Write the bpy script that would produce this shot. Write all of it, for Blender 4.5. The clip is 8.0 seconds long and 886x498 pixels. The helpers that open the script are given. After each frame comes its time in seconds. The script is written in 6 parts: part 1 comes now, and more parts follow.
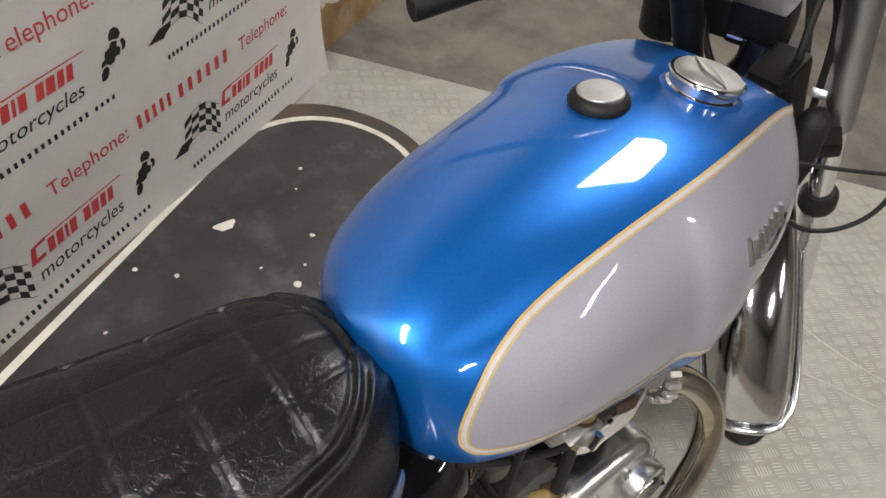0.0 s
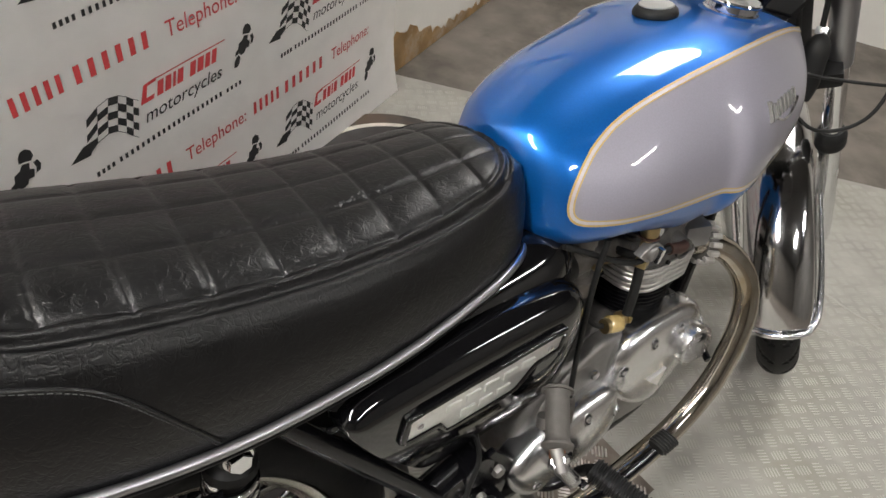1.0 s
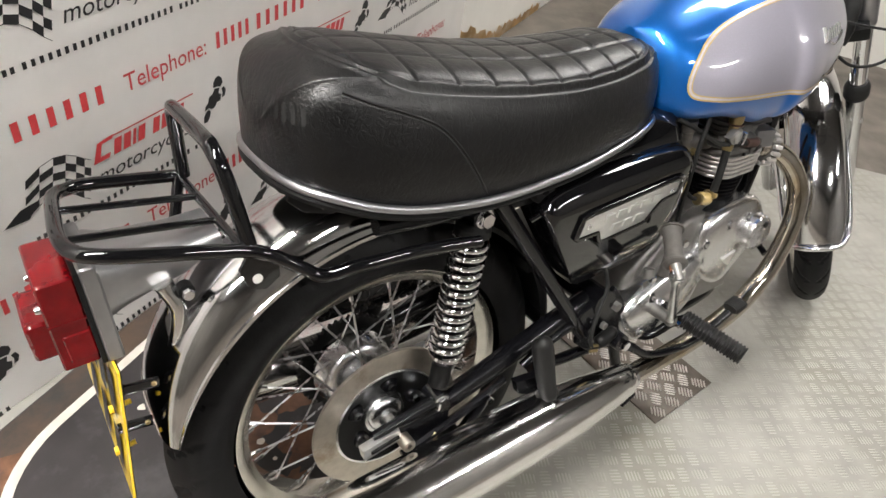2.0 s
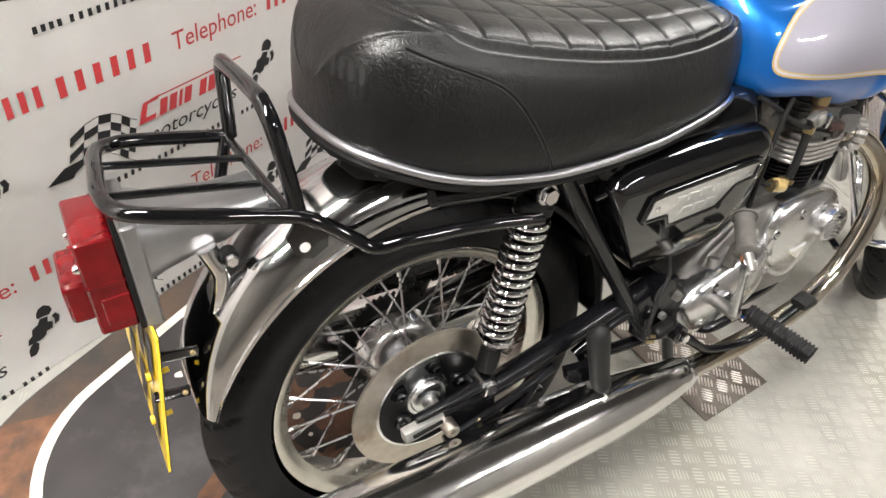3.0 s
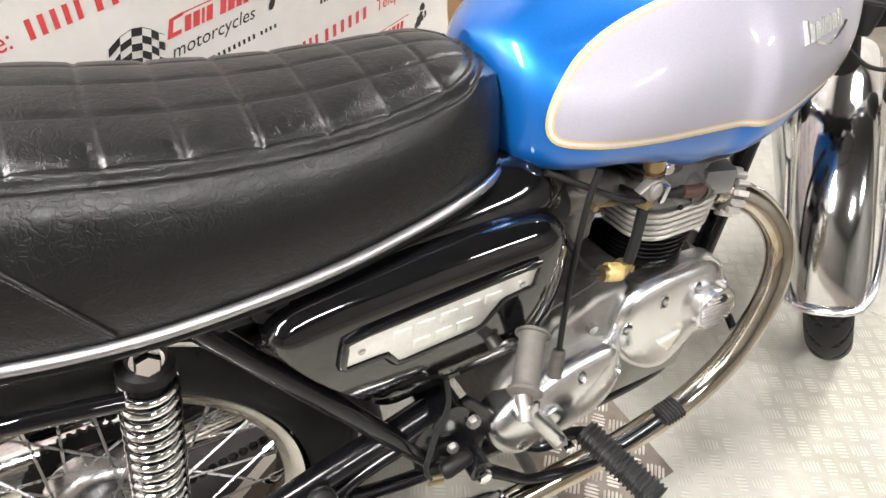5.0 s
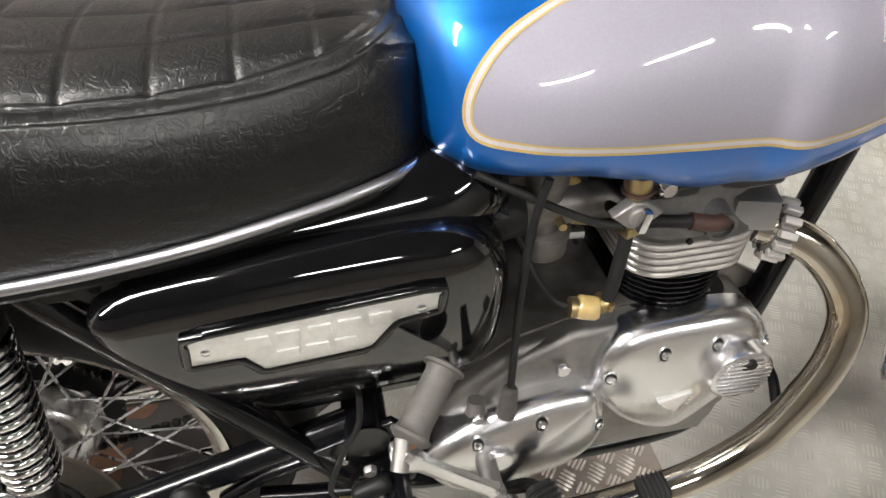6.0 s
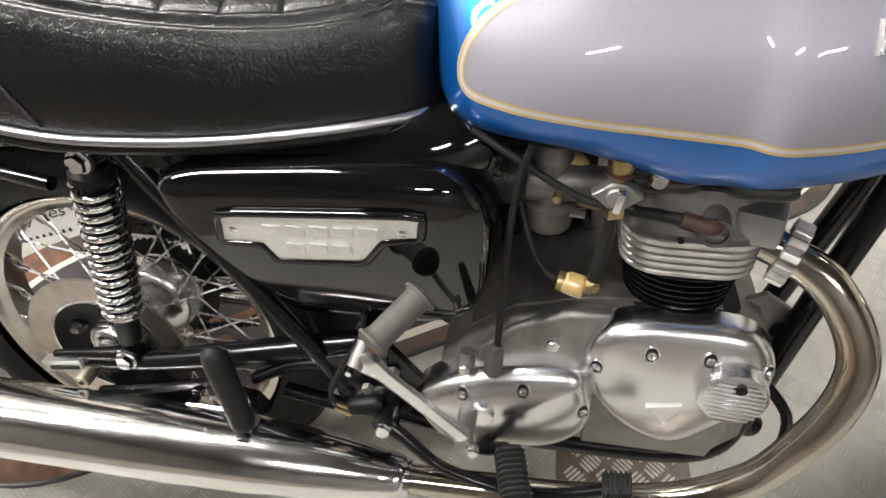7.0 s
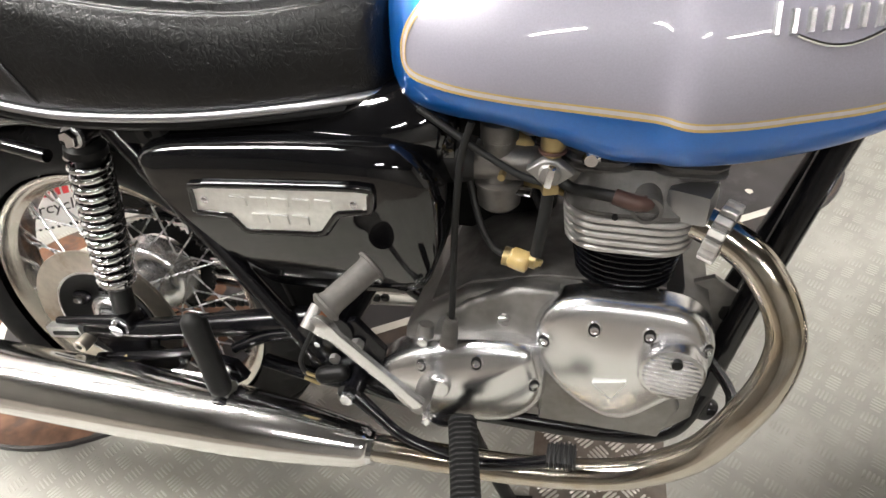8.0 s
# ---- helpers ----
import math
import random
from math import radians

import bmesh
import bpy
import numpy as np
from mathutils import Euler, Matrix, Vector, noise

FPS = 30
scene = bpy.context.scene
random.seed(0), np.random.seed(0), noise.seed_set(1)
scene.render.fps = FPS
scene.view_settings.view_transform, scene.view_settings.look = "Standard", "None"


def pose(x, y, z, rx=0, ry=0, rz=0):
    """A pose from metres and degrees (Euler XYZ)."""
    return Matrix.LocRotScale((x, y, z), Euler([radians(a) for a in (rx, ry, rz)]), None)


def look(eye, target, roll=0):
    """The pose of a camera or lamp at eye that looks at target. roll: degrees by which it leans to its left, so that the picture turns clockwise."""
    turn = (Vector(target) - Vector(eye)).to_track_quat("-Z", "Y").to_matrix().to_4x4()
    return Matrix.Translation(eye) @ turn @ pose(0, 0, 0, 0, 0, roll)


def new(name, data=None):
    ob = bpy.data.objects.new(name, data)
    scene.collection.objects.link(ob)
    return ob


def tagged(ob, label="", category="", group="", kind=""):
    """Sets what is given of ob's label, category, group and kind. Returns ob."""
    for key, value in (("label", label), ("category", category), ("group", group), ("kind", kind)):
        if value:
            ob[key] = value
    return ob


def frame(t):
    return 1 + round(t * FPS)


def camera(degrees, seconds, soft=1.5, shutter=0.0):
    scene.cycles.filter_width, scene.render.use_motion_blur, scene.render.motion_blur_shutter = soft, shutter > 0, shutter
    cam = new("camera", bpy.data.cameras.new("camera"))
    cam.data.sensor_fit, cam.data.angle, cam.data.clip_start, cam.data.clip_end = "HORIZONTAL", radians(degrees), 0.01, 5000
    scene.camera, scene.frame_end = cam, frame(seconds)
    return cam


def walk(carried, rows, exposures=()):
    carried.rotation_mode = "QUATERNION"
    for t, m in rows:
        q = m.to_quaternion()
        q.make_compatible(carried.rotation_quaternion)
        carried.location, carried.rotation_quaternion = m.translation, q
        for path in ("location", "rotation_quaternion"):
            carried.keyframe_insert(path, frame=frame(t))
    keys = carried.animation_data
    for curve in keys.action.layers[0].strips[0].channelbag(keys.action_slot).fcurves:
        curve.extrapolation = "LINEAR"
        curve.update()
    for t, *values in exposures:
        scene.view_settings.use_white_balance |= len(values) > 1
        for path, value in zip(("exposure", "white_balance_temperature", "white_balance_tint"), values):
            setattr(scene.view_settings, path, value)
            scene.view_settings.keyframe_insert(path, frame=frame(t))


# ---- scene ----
from mathutils.bvhtree import BVHTree

cam = camera(67.28, 8.0)
PATH = [
    (0, (0.322, -0.132, 1.318), (1.292, 0.805, -0.159), 12.0),
    (0.5, (0.167, -0.286, 1.287), (1.184, 0.792, -0.056), 10.3),
    (1, (0.023, -0.367, 1.287), (1.002, 0.753, -0.05), 9.0),
    (1.5, (-0.233, -0.489, 1.25), (0.807, 0.646, -0.026), 9.9),
    (2, (-0.417, -0.556, 1.232), (0.612, 0.624, -0.012), 10.3),
    (2.2, (-0.437, -0.558, 1.22), (0.575, 0.646, -0.016), 10.5),
    (3.3, (-0.374, -0.481, 1.17), (0.537, 0.713, -0.151), 10.5),
    (3.5, (-0.317, -0.46, 1.162), (0.597, 0.722, -0.168), 9.8),
    (4, (-0.127, -0.399, 1.18), (0.73, 0.76, -0.206), 9.3),
    (4.5, (0.006, -0.401, 1.2), (0.805, 0.771, -0.21), 8.4),
    (5, (0.141, -0.438, 1.199), (0.911, 0.775, -0.192), 6.3),
    (5.2, (0.236, -0.437, 1.201), (0.92, 0.778, -0.233), 5.6),
    (6.3, (0.477, -0.411, 1.129), (0.54, 0.926, -0.357), -2.7),
    (6.5, (0.517, -0.441, 1.128), (0.423, 0.926, -0.328), -4.7),
    (7, (0.637, -0.539, 1.139), (0.321, 0.847, -0.267), -4.0),
    (7.5, (0.705, -0.566, 1.124), (0.319, 0.814, -0.271), -4.9),
    (8, (0.749, -0.584, 1.134), (0.312, 0.806, -0.235), -5.7),
]
walk(cam, [(t, look(eye, target, roll)) for t, eye, target, roll in PATH],
     exposures=[(0.0, -0.84), (0.5, -0.95), (1.0, -0.91), (1.5, -0.86), (2.0, -0.50), (3.5, -0.10), (4.0, 0.06), (4.5, 0.22), (5.0, 0.32), (6.5, -0.46), (7.5, -0.22), (8.0, -0.20)])

# ---- light: a closed workshop lit by ceiling panels and tubes, plus an added fill ----
world = bpy.data.worlds.new("world")
scene.world = world
world.use_nodes = True
world.node_tree.nodes["Background"].inputs[0].default_value = (0.6, 0.65, 0.7, 1)
world.node_tree.nodes["Background"].inputs[1].default_value = 0.02

PHI = 0.490
UX = Vector((math.cos(PHI), math.sin(PHI), 0))     # along the back wall
NX = Vector((-math.sin(PHI), math.cos(PHI), 0))    # out through the back wall
ROOM = Matrix(((UX.x, NX.x, 0, 0), (UX.y, NX.y, 0, 0), (0, 0, 1, 0), (0, 0, 0, 1)))
CEIL = 2.65


# ---- materials ----
def mat(name, base, rough=0.5, metal=0.0, var=0.0, scale=20.0, bump=0.0, bscale=200.0, coat=0.0, second=None, sscale=3.0, smix=0.5,
        spec=0.5, rvar=0.0, detail=6.0, emit=None, trans=0.0, coat_rough=0.03, bdist=0.001):
    m = bpy.data.materials.new(name)
    m.use_nodes = True
    nt = m.node_tree
    p = nt.nodes["Principled BSDF"]
    L = nt.links.new
    p.inputs["Base Color"].default_value = (*base, 1)
    p.inputs["Roughness"].default_value = rough
    p.inputs["Metallic"].default_value = metal
    p.inputs["Coat Weight"].default_value = coat
    p.inputs["Coat Roughness"].default_value = coat_rough
    p.inputs["Specular IOR Level"].default_value = spec
    p.inputs["Transmission Weight"].default_value = trans
    tc = nt.nodes.new("ShaderNodeTexCoord")
    src = tc.outputs["Object"]
    if var or second:
        n = nt.nodes.new("ShaderNodeTexNoise")
        n.inputs["Scale"].default_value = scale
        n.inputs["Detail"].default_value = detail
        L(src, n.inputs["Vector"])
        ramp = nt.nodes.new("ShaderNodeValToRGB")
        lo, hi = 1 - var, 1 + var
        ramp.color_ramp.elements[0].position, ramp.color_ramp.elements[1].position = 0.3, 0.7
        ramp.color_ramp.elements[0].color = (*[c * lo for c in base], 1)
        ramp.color_ramp.elements[1].color = (*[min(1, c * hi) for c in base], 1)
        L(n.outputs["Fac"], ramp.inputs["Fac"])
        out = ramp.outputs["Color"]
        if second:
            n2 = nt.nodes.new("ShaderNodeTexNoise")
            n2.inputs["Scale"].default_value = sscale
            n2.inputs["Detail"].default_value = 8.0
            n2.inputs["Roughness"].default_value = 0.65
            L(src, n2.inputs["Vector"])
            r2 = nt.nodes.new("ShaderNodeValToRGB")
            r2.color_ramp.elements[0].position = smix
            r2.color_ramp.elements[1].position = min(1.0, smix + 0.18)
            L(n2.outputs["Fac"], r2.inputs["Fac"])
            mx = nt.nodes.new("ShaderNodeMix")
            mx.data_type = "RGBA"
            L(r2.outputs["Color"], mx.inputs["Factor"])
            L(out, mx.inputs[6])
            mx.inputs[7].default_value = (*second, 1)
            out = mx.outputs[2]
        L(out, p.inputs["Base Color"])
        if rvar:
            mr = nt.nodes.new("ShaderNodeMapRange")
            mr.inputs["To Min"].default_value = max(0.02, rough - rvar)
            mr.inputs["To Max"].default_value = min(1.0, rough + rvar)
            L(n.outputs["Fac"], mr.inputs["Value"])
            L(mr.outputs["Result"], p.inputs["Roughness"])
    if bump:
        nb = nt.nodes.new("ShaderNodeTexNoise")
        nb.inputs["Scale"].default_value = bscale
        nb.inputs["Detail"].default_value = 5.0
        L(src, nb.inputs["Vector"])
        b = nt.nodes.new("ShaderNodeBump")
        b.inputs["Strength"].default_value = bump
        b.inputs["Distance"].default_value = bdist
        L(nb.outputs["Fac"], b.inputs["Height"])
        L(b.outputs["Normal"], p.inputs["Normal"])
    if emit:
        p.inputs["Emission Color"].default_value = (1, 0.97, 0.93, 1)
        p.inputs["Emission Strength"].default_value = emit
    return m


M = dict(
    blue=mat("blue_metallic_paint", (0.0010, 0.120, 0.46), 0.40, 0.62, 0.06, 400, coat=1.0, rvar=0.03),
    silver=mat("silver_lilac_paint", (0.275, 0.262, 0.312), 0.45, 0.1, 0.05, 500, coat=1.0, coat_rough=0.03),
    gold=mat("gold_pinstripe", (0.50, 0.35, 0.12), 0.35, 0.1, 0.08, 120, coat=0.6),
    pale=mat("pale_pinstripe", (0.50, 0.47, 0.50), 0.35, 0.1, 0.05, 120, coat=0.6),
    gloss=mat("gloss_black_paint", (0.003, 0.003, 0.0035), 0.06, 0.0, 0.2, 60, rvar=0.02, spec=0.7),
    frame=mat("black_frame_enamel", (0.004, 0.004, 0.005), 0.2, 0.0, 0.3, 80, bump=0.10, bscale=120, rvar=0.06, spec=0.4),
    dull=mat("dull_black", (0.006, 0.006, 0.006), 0.45, 0.0, 0.3, 60, bump=0.3, bscale=200, rvar=0.1, spec=0.2),
    chrome=mat("chrome", (0.78, 0.78, 0.80), 0.07, 1.0, 0.05, 30, rvar=0.04, bump=0.02, bscale=60),
    pipe=mat("heat_tinted_chrome", (0.54, 0.50, 0.44), 0.13, 1.0, 0.10, 22, rvar=0.06, second=(0.38, 0.29, 0.17), sscale=6.0, smix=0.48),
    alloy=mat("polished_alloy", (0.80, 0.80, 0.81), 0.25, 1.0, 0.05, 14, rvar=0.07, bump=0.03, bscale=45, bdist=0.002),
    cast=mat("cast_alloy", (0.27, 0.26, 0.25), 0.48, 0.85, 0.15, 50, rvar=0.1, bump=0.35, bscale=350, second=(0.20, 0.19, 0.18), sscale=9, smix=0.55),
    fin=mat("alloy_fin", (0.52, 0.50, 0.48), 0.42, 0.7, 0.12, 60, bump=0.25, bscale=300),
    tyre=mat("tyre_rubber", (0.006, 0.006, 0.0065), 0.55, 0.0, 0.25, 40, bump=0.3, bscale=300, second=(0.012, 0.0115, 0.011), sscale=9, smix=0.55, spec=0.18),
    rubber=mat("black_rubber", (0.010, 0.010, 0.010), 0.55, 0.0, 0.25, 60, bump=0.3, bscale=250, rvar=0.1, spec=0.3),
    grey_rubber=mat("worn_grey_rubber", (0.085, 0.078, 0.072), 0.65, 0.0, 0.2, 70, bump=0.4, bscale=300, second=(0.06, 0.055, 0.05), sscale=20),
    disc=mat("brake_disc_steel", (0.50, 0.46, 0.40), 0.38, 1.0, 0.12, 60, rvar=0.08, second=(0.30, 0.22, 0.15), sscale=12, smix=0.56),
    red=mat("red_lens", (0.125, 0.0012, 0.003), 0.16, 0.0, 0.35, 25, spec=0.35, trans=0.15, coat=0.25),
    yellow=mat("yellow_plate", (0.85, 0.58, 0.03), 0.35, 0.0, 0.06, 30, coat=0.4),
    ink=mat("black_print", (0.012, 0.012, 0.013), 0.5, 0.0, 0.2, 50),
    brass=mat("brass", (0.42, 0.33, 0.17), 0.38, 1.0, 0.15, 60, rvar=0.1),
    amber=mat("amber_filter_bowl", (0.40, 0.29, 0.12), 0.2, 0.0, 0.2, 60, coat=1.0),
    badge=mat("brushed_badge", (0.74, 0.74, 0.72), 0.35, 0.8, 0.06, 150, bump=0.2, bscale=500),
    rust=mat("rust", (0.20, 0.075, 0.03), 0.85, 0.1, 0.3, 40, bump=0.5, bscale=200),
    lid=mat("brushed_chrome", (0.80, 0.80, 0.80), 0.36, 1.0, 0.06, 50, rvar=0.05, bump=0.03, bscale=300),
    trim=mat("bright_trim", (0.48, 0.48, 0.49), 0.28, 1.0, 0.1, 60, rvar=0.08),
    wire_red=mat("red_brown_sleeve", (0.045, 0.02, 0.015), 0.6, 0.0, 0.2, 60),
    worn_chrome=mat("worn_chrome", (0.76, 0.75, 0.74), 0.14, 1.0, 0.06, 25, rvar=0.05, bump=0.02, bscale=40),
    beading=mat("seat_beading", (0.42, 0.42, 0.44), 0.36, 1.0, 0.03, 8),
    faded=mat("faded_grey_print", (0.012, 0.012, 0.012), 0.55, 0.0, 0.3, 200),
    white_print=mat("banner_vinyl", (0.92, 0.90, 0.88), 0.35, 0.0, 0.03, 12, bump=0.05, bscale=15, second=(0.88, 0.85, 0.83), sscale=1.6, smix=0.55, bdist=0.004),
    red_print=mat("red_print", (0.52, 0.05, 0.055), 0.4, 0.0, 0.08, 60),
)


def leather_mat():
    """Black seat cover: fine pebble grain, soft creases in ridged noise, rubbed patches."""
    m = mat("black_leather", (0.0018, 0.0018, 0.0022), 0.34, 0.0, 0.35, 30, rvar=0.07, spec=0.52)
    nt = m.node_tree
    L = nt.links.new
    p = nt.nodes["Principled BSDF"]
    tc = nt.nodes.new("ShaderNodeTexCoord")
    prev = None
    for scale, detail, ridged, strength, dist in ((620, 2, False, 0.25, 0.0004), (100, 5, True, 0.26, 0.0009), (26, 4, True, 0.08, 0.0022)):
        n = nt.nodes.new("ShaderNodeTexNoise")
        n.inputs["Scale"].default_value = scale
        n.inputs["Detail"].default_value = detail
        n.inputs["Distortion"].default_value = 0.8 if ridged else 0.0
        L(tc.outputs["Object"], n.inputs["Vector"])
        out = n.outputs["Fac"]
        if ridged:
            sub = nt.nodes.new("ShaderNodeMath")
            sub.operation = "SUBTRACT"
            sub.inputs[1].default_value = 0.5
            L(out, sub.inputs[0])
            ab = nt.nodes.new("ShaderNodeMath")
            ab.operation = "ABSOLUTE"
            L(sub.outputs[0], ab.inputs[0])
            r = nt.nodes.new("ShaderNodeMapRange")
            r.interpolation_type = "SMOOTHSTEP"
            r.inputs["From Max"].default_value = 0.09
            L(ab.outputs[0], r.inputs["Value"])
            out = r.outputs["Result"]
        b = nt.nodes.new("ShaderNodeBump")
        b.inputs["Strength"].default_value = strength
        b.inputs["Distance"].default_value = dist
        L(out, b.inputs["Height"])
        if prev:
            L(prev.outputs["Normal"], b.inputs["Normal"])
        prev = b
    L(prev.outputs["Normal"], p.inputs["Normal"])
    return m


M["leather"] = leather_mat()
# Dark alloy: soot, with shade under the tank and between fins coloured in.
M["head_alloy"] = mat("sooty_shaded_alloy", (0.10, 0.095, 0.09), 0.55, 0.4, 0.3, 40, bump=0.3, bscale=300, second=(0.05, 0.046, 0.042), sscale=12)
M["dull_alloy"] = mat("dull_cast_alloy", (0.34, 0.34, 0.345), 0.36, 0.9, 0.12, 25, rvar=0.08, bump=0.08, bscale=120)
M["carb"] = mat("stained_carb_alloy", (0.17, 0.16, 0.15), 0.45, 0.7, 0.25, 40, bump=0.2, bscale=250, second=(0.10, 0.092, 0.08), sscale=14)
M["rim"] = mat("tarnished_rim_chrome", (0.60, 0.575, 0.53), 0.20, 1.0, 0.12, 30, rvar=0.08, second=(0.42, 0.38, 0.31), sscale=10, smix=0.58)
M["guard_chrome"] = mat("aged_guard_chrome", (0.60, 0.595, 0.60), 0.11, 1.0, 0.08, 25, rvar=0.05, bump=0.03, bscale=30)
M["stitch"] = mat("grey_stitch_thread", (0.05, 0.05, 0.052), 0.7, 0.0, 0.2, 300)
M["tread_paint"] = mat("worn_painted_treadplate", (0.34, 0.33, 0.30), 0.45, 0.1, 0.16, 9, rvar=0.12, bump=0.15, bscale=60,
                       second=(0.26, 0.25, 0.21), sscale=2.2, smix=0.50)
M["tread_lug"] = mat("worn_tread_lug", (0.375, 0.365, 0.328), 0.42, 0.12, 0.12, 14, rvar=0.12)
M["tread_dark"] = mat("bare_treadplate", (0.17, 0.145, 0.125), 0.45, 0.6, 0.2, 30, rvar=0.1, second=(0.12, 0.09, 0.07), sscale=9)
M["tread_bare_lug"] = mat("rubbed_treadplate_lug", (0.58, 0.54, 0.50), 0.33, 0.8, 0.15, 40, rvar=0.1)
M["concrete"] = mat("dark_concrete", (0.16, 0.14, 0.12), 0.7, 0.0, 0.25, 6, bump=0.3, bscale=40, second=(0.07, 0.06, 0.05), sscale=1.6, smix=0.5)
M["wall"] = mat("white_painted_wall", (0.72, 0.70, 0.66), 0.6, 0.0, 0.05, 4, bump=0.25, bscale=35, second=(0.66, 0.62, 0.55), sscale=1.2, smix=0.6, bdist=0.004)
M["damp"] = mat("damp_stain_plaster", (0.50, 0.33, 0.16), 0.8, 0.0, 0.25, 9, bump=0.5, bscale=50, second=(0.66, 0.58, 0.46), sscale=6, smix=0.5, bdist=0.004)
M["ceiling"] = mat("ceiling_grey", (0.07, 0.067, 0.064), 0.8, 0.0, 0.05, 3)
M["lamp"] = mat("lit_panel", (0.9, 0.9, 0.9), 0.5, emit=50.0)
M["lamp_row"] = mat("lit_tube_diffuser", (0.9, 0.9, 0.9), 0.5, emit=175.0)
# Glow of the added fill panel.
M["lamp_fill"] = mat("fill_diffuser", (0.9, 0.9, 0.9), 0.5, emit=170.0)
# Tones of the unseen walls, chosen for their reflections.
M["wall_pale"] = mat("unseen_pale_wall", (0.19, 0.184, 0.175), 0.7, 0.0, 0.12, 3, bump=0.2, bscale=30, second=(0.14, 0.133, 0.123), sscale=1.2)
M["wall_dark"] = mat("unseen_brown_wall", (0.12, 0.112, 0.10), 0.7, 0.0, 0.15, 3, bump=0.2, bscale=30, second=(0.08, 0.073, 0.066), sscale=1.2)
M["mat_dark"] = mat("dark_worn_board", (0.040, 0.036, 0.037), 0.42, 0.0, 0.35, 8, rvar=0.12, bump=0.15, bscale=60,
                    second=(0.085, 0.08, 0.082), sscale=7.0, smix=0.52)
M["rust_worn"] = mat("worn_rust_patch", (0.15, 0.072, 0.039), 0.6, 0.0, 0.4, 30, bump=0.2, bscale=80, second=(0.05, 0.042, 0.042), sscale=14.0, smix=0.56)
M["mat_line"] = mat("white_line_paint", (0.66, 0.62, 0.55), 0.5, 0.0, 0.12, 20)
M["mat_edge"] = mat("worn_board_edge", (0.040, 0.036, 0.034), 0.5, 0.0, 0.3, 9, bump=0.2, bscale=60, second=(0.09, 0.06, 0.042), sscale=5.0, smix=0.4)


# ---- mesh helpers ----
def part(name, bm, material, parent=None, label="", smooth=40.0):
    me = bpy.data.meshes.new(name)
    bmesh.ops.recalc_face_normals(bm, faces=bm.faces[:])
    bm.to_mesh(me)
    bm.free()
    me.materials.append(material if not isinstance(material, str) else M[material])
    me.shade_smooth()
    me.set_sharp_from_angle(angle=radians(smooth))
    ob = new(name, me)
    if parent:
        ob.parent = parent
    if label:
        tagged(ob, label)
    return ob


def spline(pts, n=8, closed=False):
    """Catmull-Rom through the points."""
    P = [Vector(p) for p in pts]
    out = []
    k = len(P)
    for i in range(k if closed else k - 1):
        if closed:
            a, b, c, d = P[i - 1], P[i], P[(i + 1) % k], P[(i + 2) % k]
        else:
            a, b, c, d = P[max(i - 1, 0)], P[i], P[i + 1], P[min(i + 2, k - 1)]
        for j in range(n):
            t = j / n
            out.append(0.5 * ((2 * b) + (c - a) * t + (2 * a - 5 * b + 4 * c - d) * t * t + (3 * b - a - 3 * c + d) * t ** 3))
    if not closed:
        out.append(P[-1])
    return out


def curve1(keys):
    """A smooth function through (x, value) keys."""
    xs, ys = [k[0] for k in keys], [k[1] for k in keys]

    def f(x):
        if x <= xs[0]:
            return ys[0]
        if x >= xs[-1]:
            return ys[-1]
        i = max(j for j in range(len(xs) - 1) if xs[j] <= x)
        h = xs[i + 1] - xs[i]
        t = (x - xs[i]) / h

        def slope(j):
            if j == 0:
                return (ys[1] - ys[0]) / (xs[1] - xs[0])
            if j == len(xs) - 1:
                return (ys[-1] - ys[-2]) / (xs[-1] - xs[-2])
            return (ys[j + 1] - ys[j - 1]) / (xs[j + 1] - xs[j - 1])
        m0, m1 = slope(i) * h, slope(i + 1) * h
        return ((2 * t ** 3 - 3 * t ** 2 + 1) * ys[i] + (t ** 3 - 2 * t ** 2 + t) * m0 + (-2 * t ** 3 + 3 * t ** 2) * ys[i + 1] + (t ** 3 - t ** 2) * m1)
    return f


def skin(bm, rings, closed=True, caps=True):
    """Faces between rings of points of equal count."""
    vs = [[bm.verts.new(p) for p in r] for r in rings]
    n = len(vs[0])
    for a, b in zip(vs, vs[1:]):
        for i in range(n if closed else n - 1):
            j = (i + 1) % n
            try:
                bm.faces.new((a[i], a[j], b[j], b[i]))
            except ValueError:
                pass
    if caps and closed:
        for r in (vs[0], vs[-1]):
            try:
                bm.faces.new(r)
            except ValueError:
                pass
    return vs


def sweep(bm, path, radius, segs=12, closed=False, caps=True):
    """A round tube along a path; radius a number or one a point."""
    n = len(path)
    rings = []
    up = None
    for i, p in enumerate(path):
        a = path[i - 1] if (i > 0 or closed) else path[i]
        b = path[(i + 1) % n] if (i < n - 1 or closed) else path[i]
        d = (Vector(b) - Vector(a)).normalized()
        if up is None:
            up = d.orthogonal().normalized()
        up = (up - d * up.dot(d)).normalized()
        side = d.cross(up)
        r = radius[i] if isinstance(radius, (list, tuple)) else radius
        rings.append([Vector(p) + r * (math.cos(2 * math.pi * k / segs) * up + math.sin(2 * math.pi * k / segs) * side) for k in range(segs)])
    if closed:
        rings.append(rings[0])
    skin(bm, rings, True, caps and not closed)
    return bm


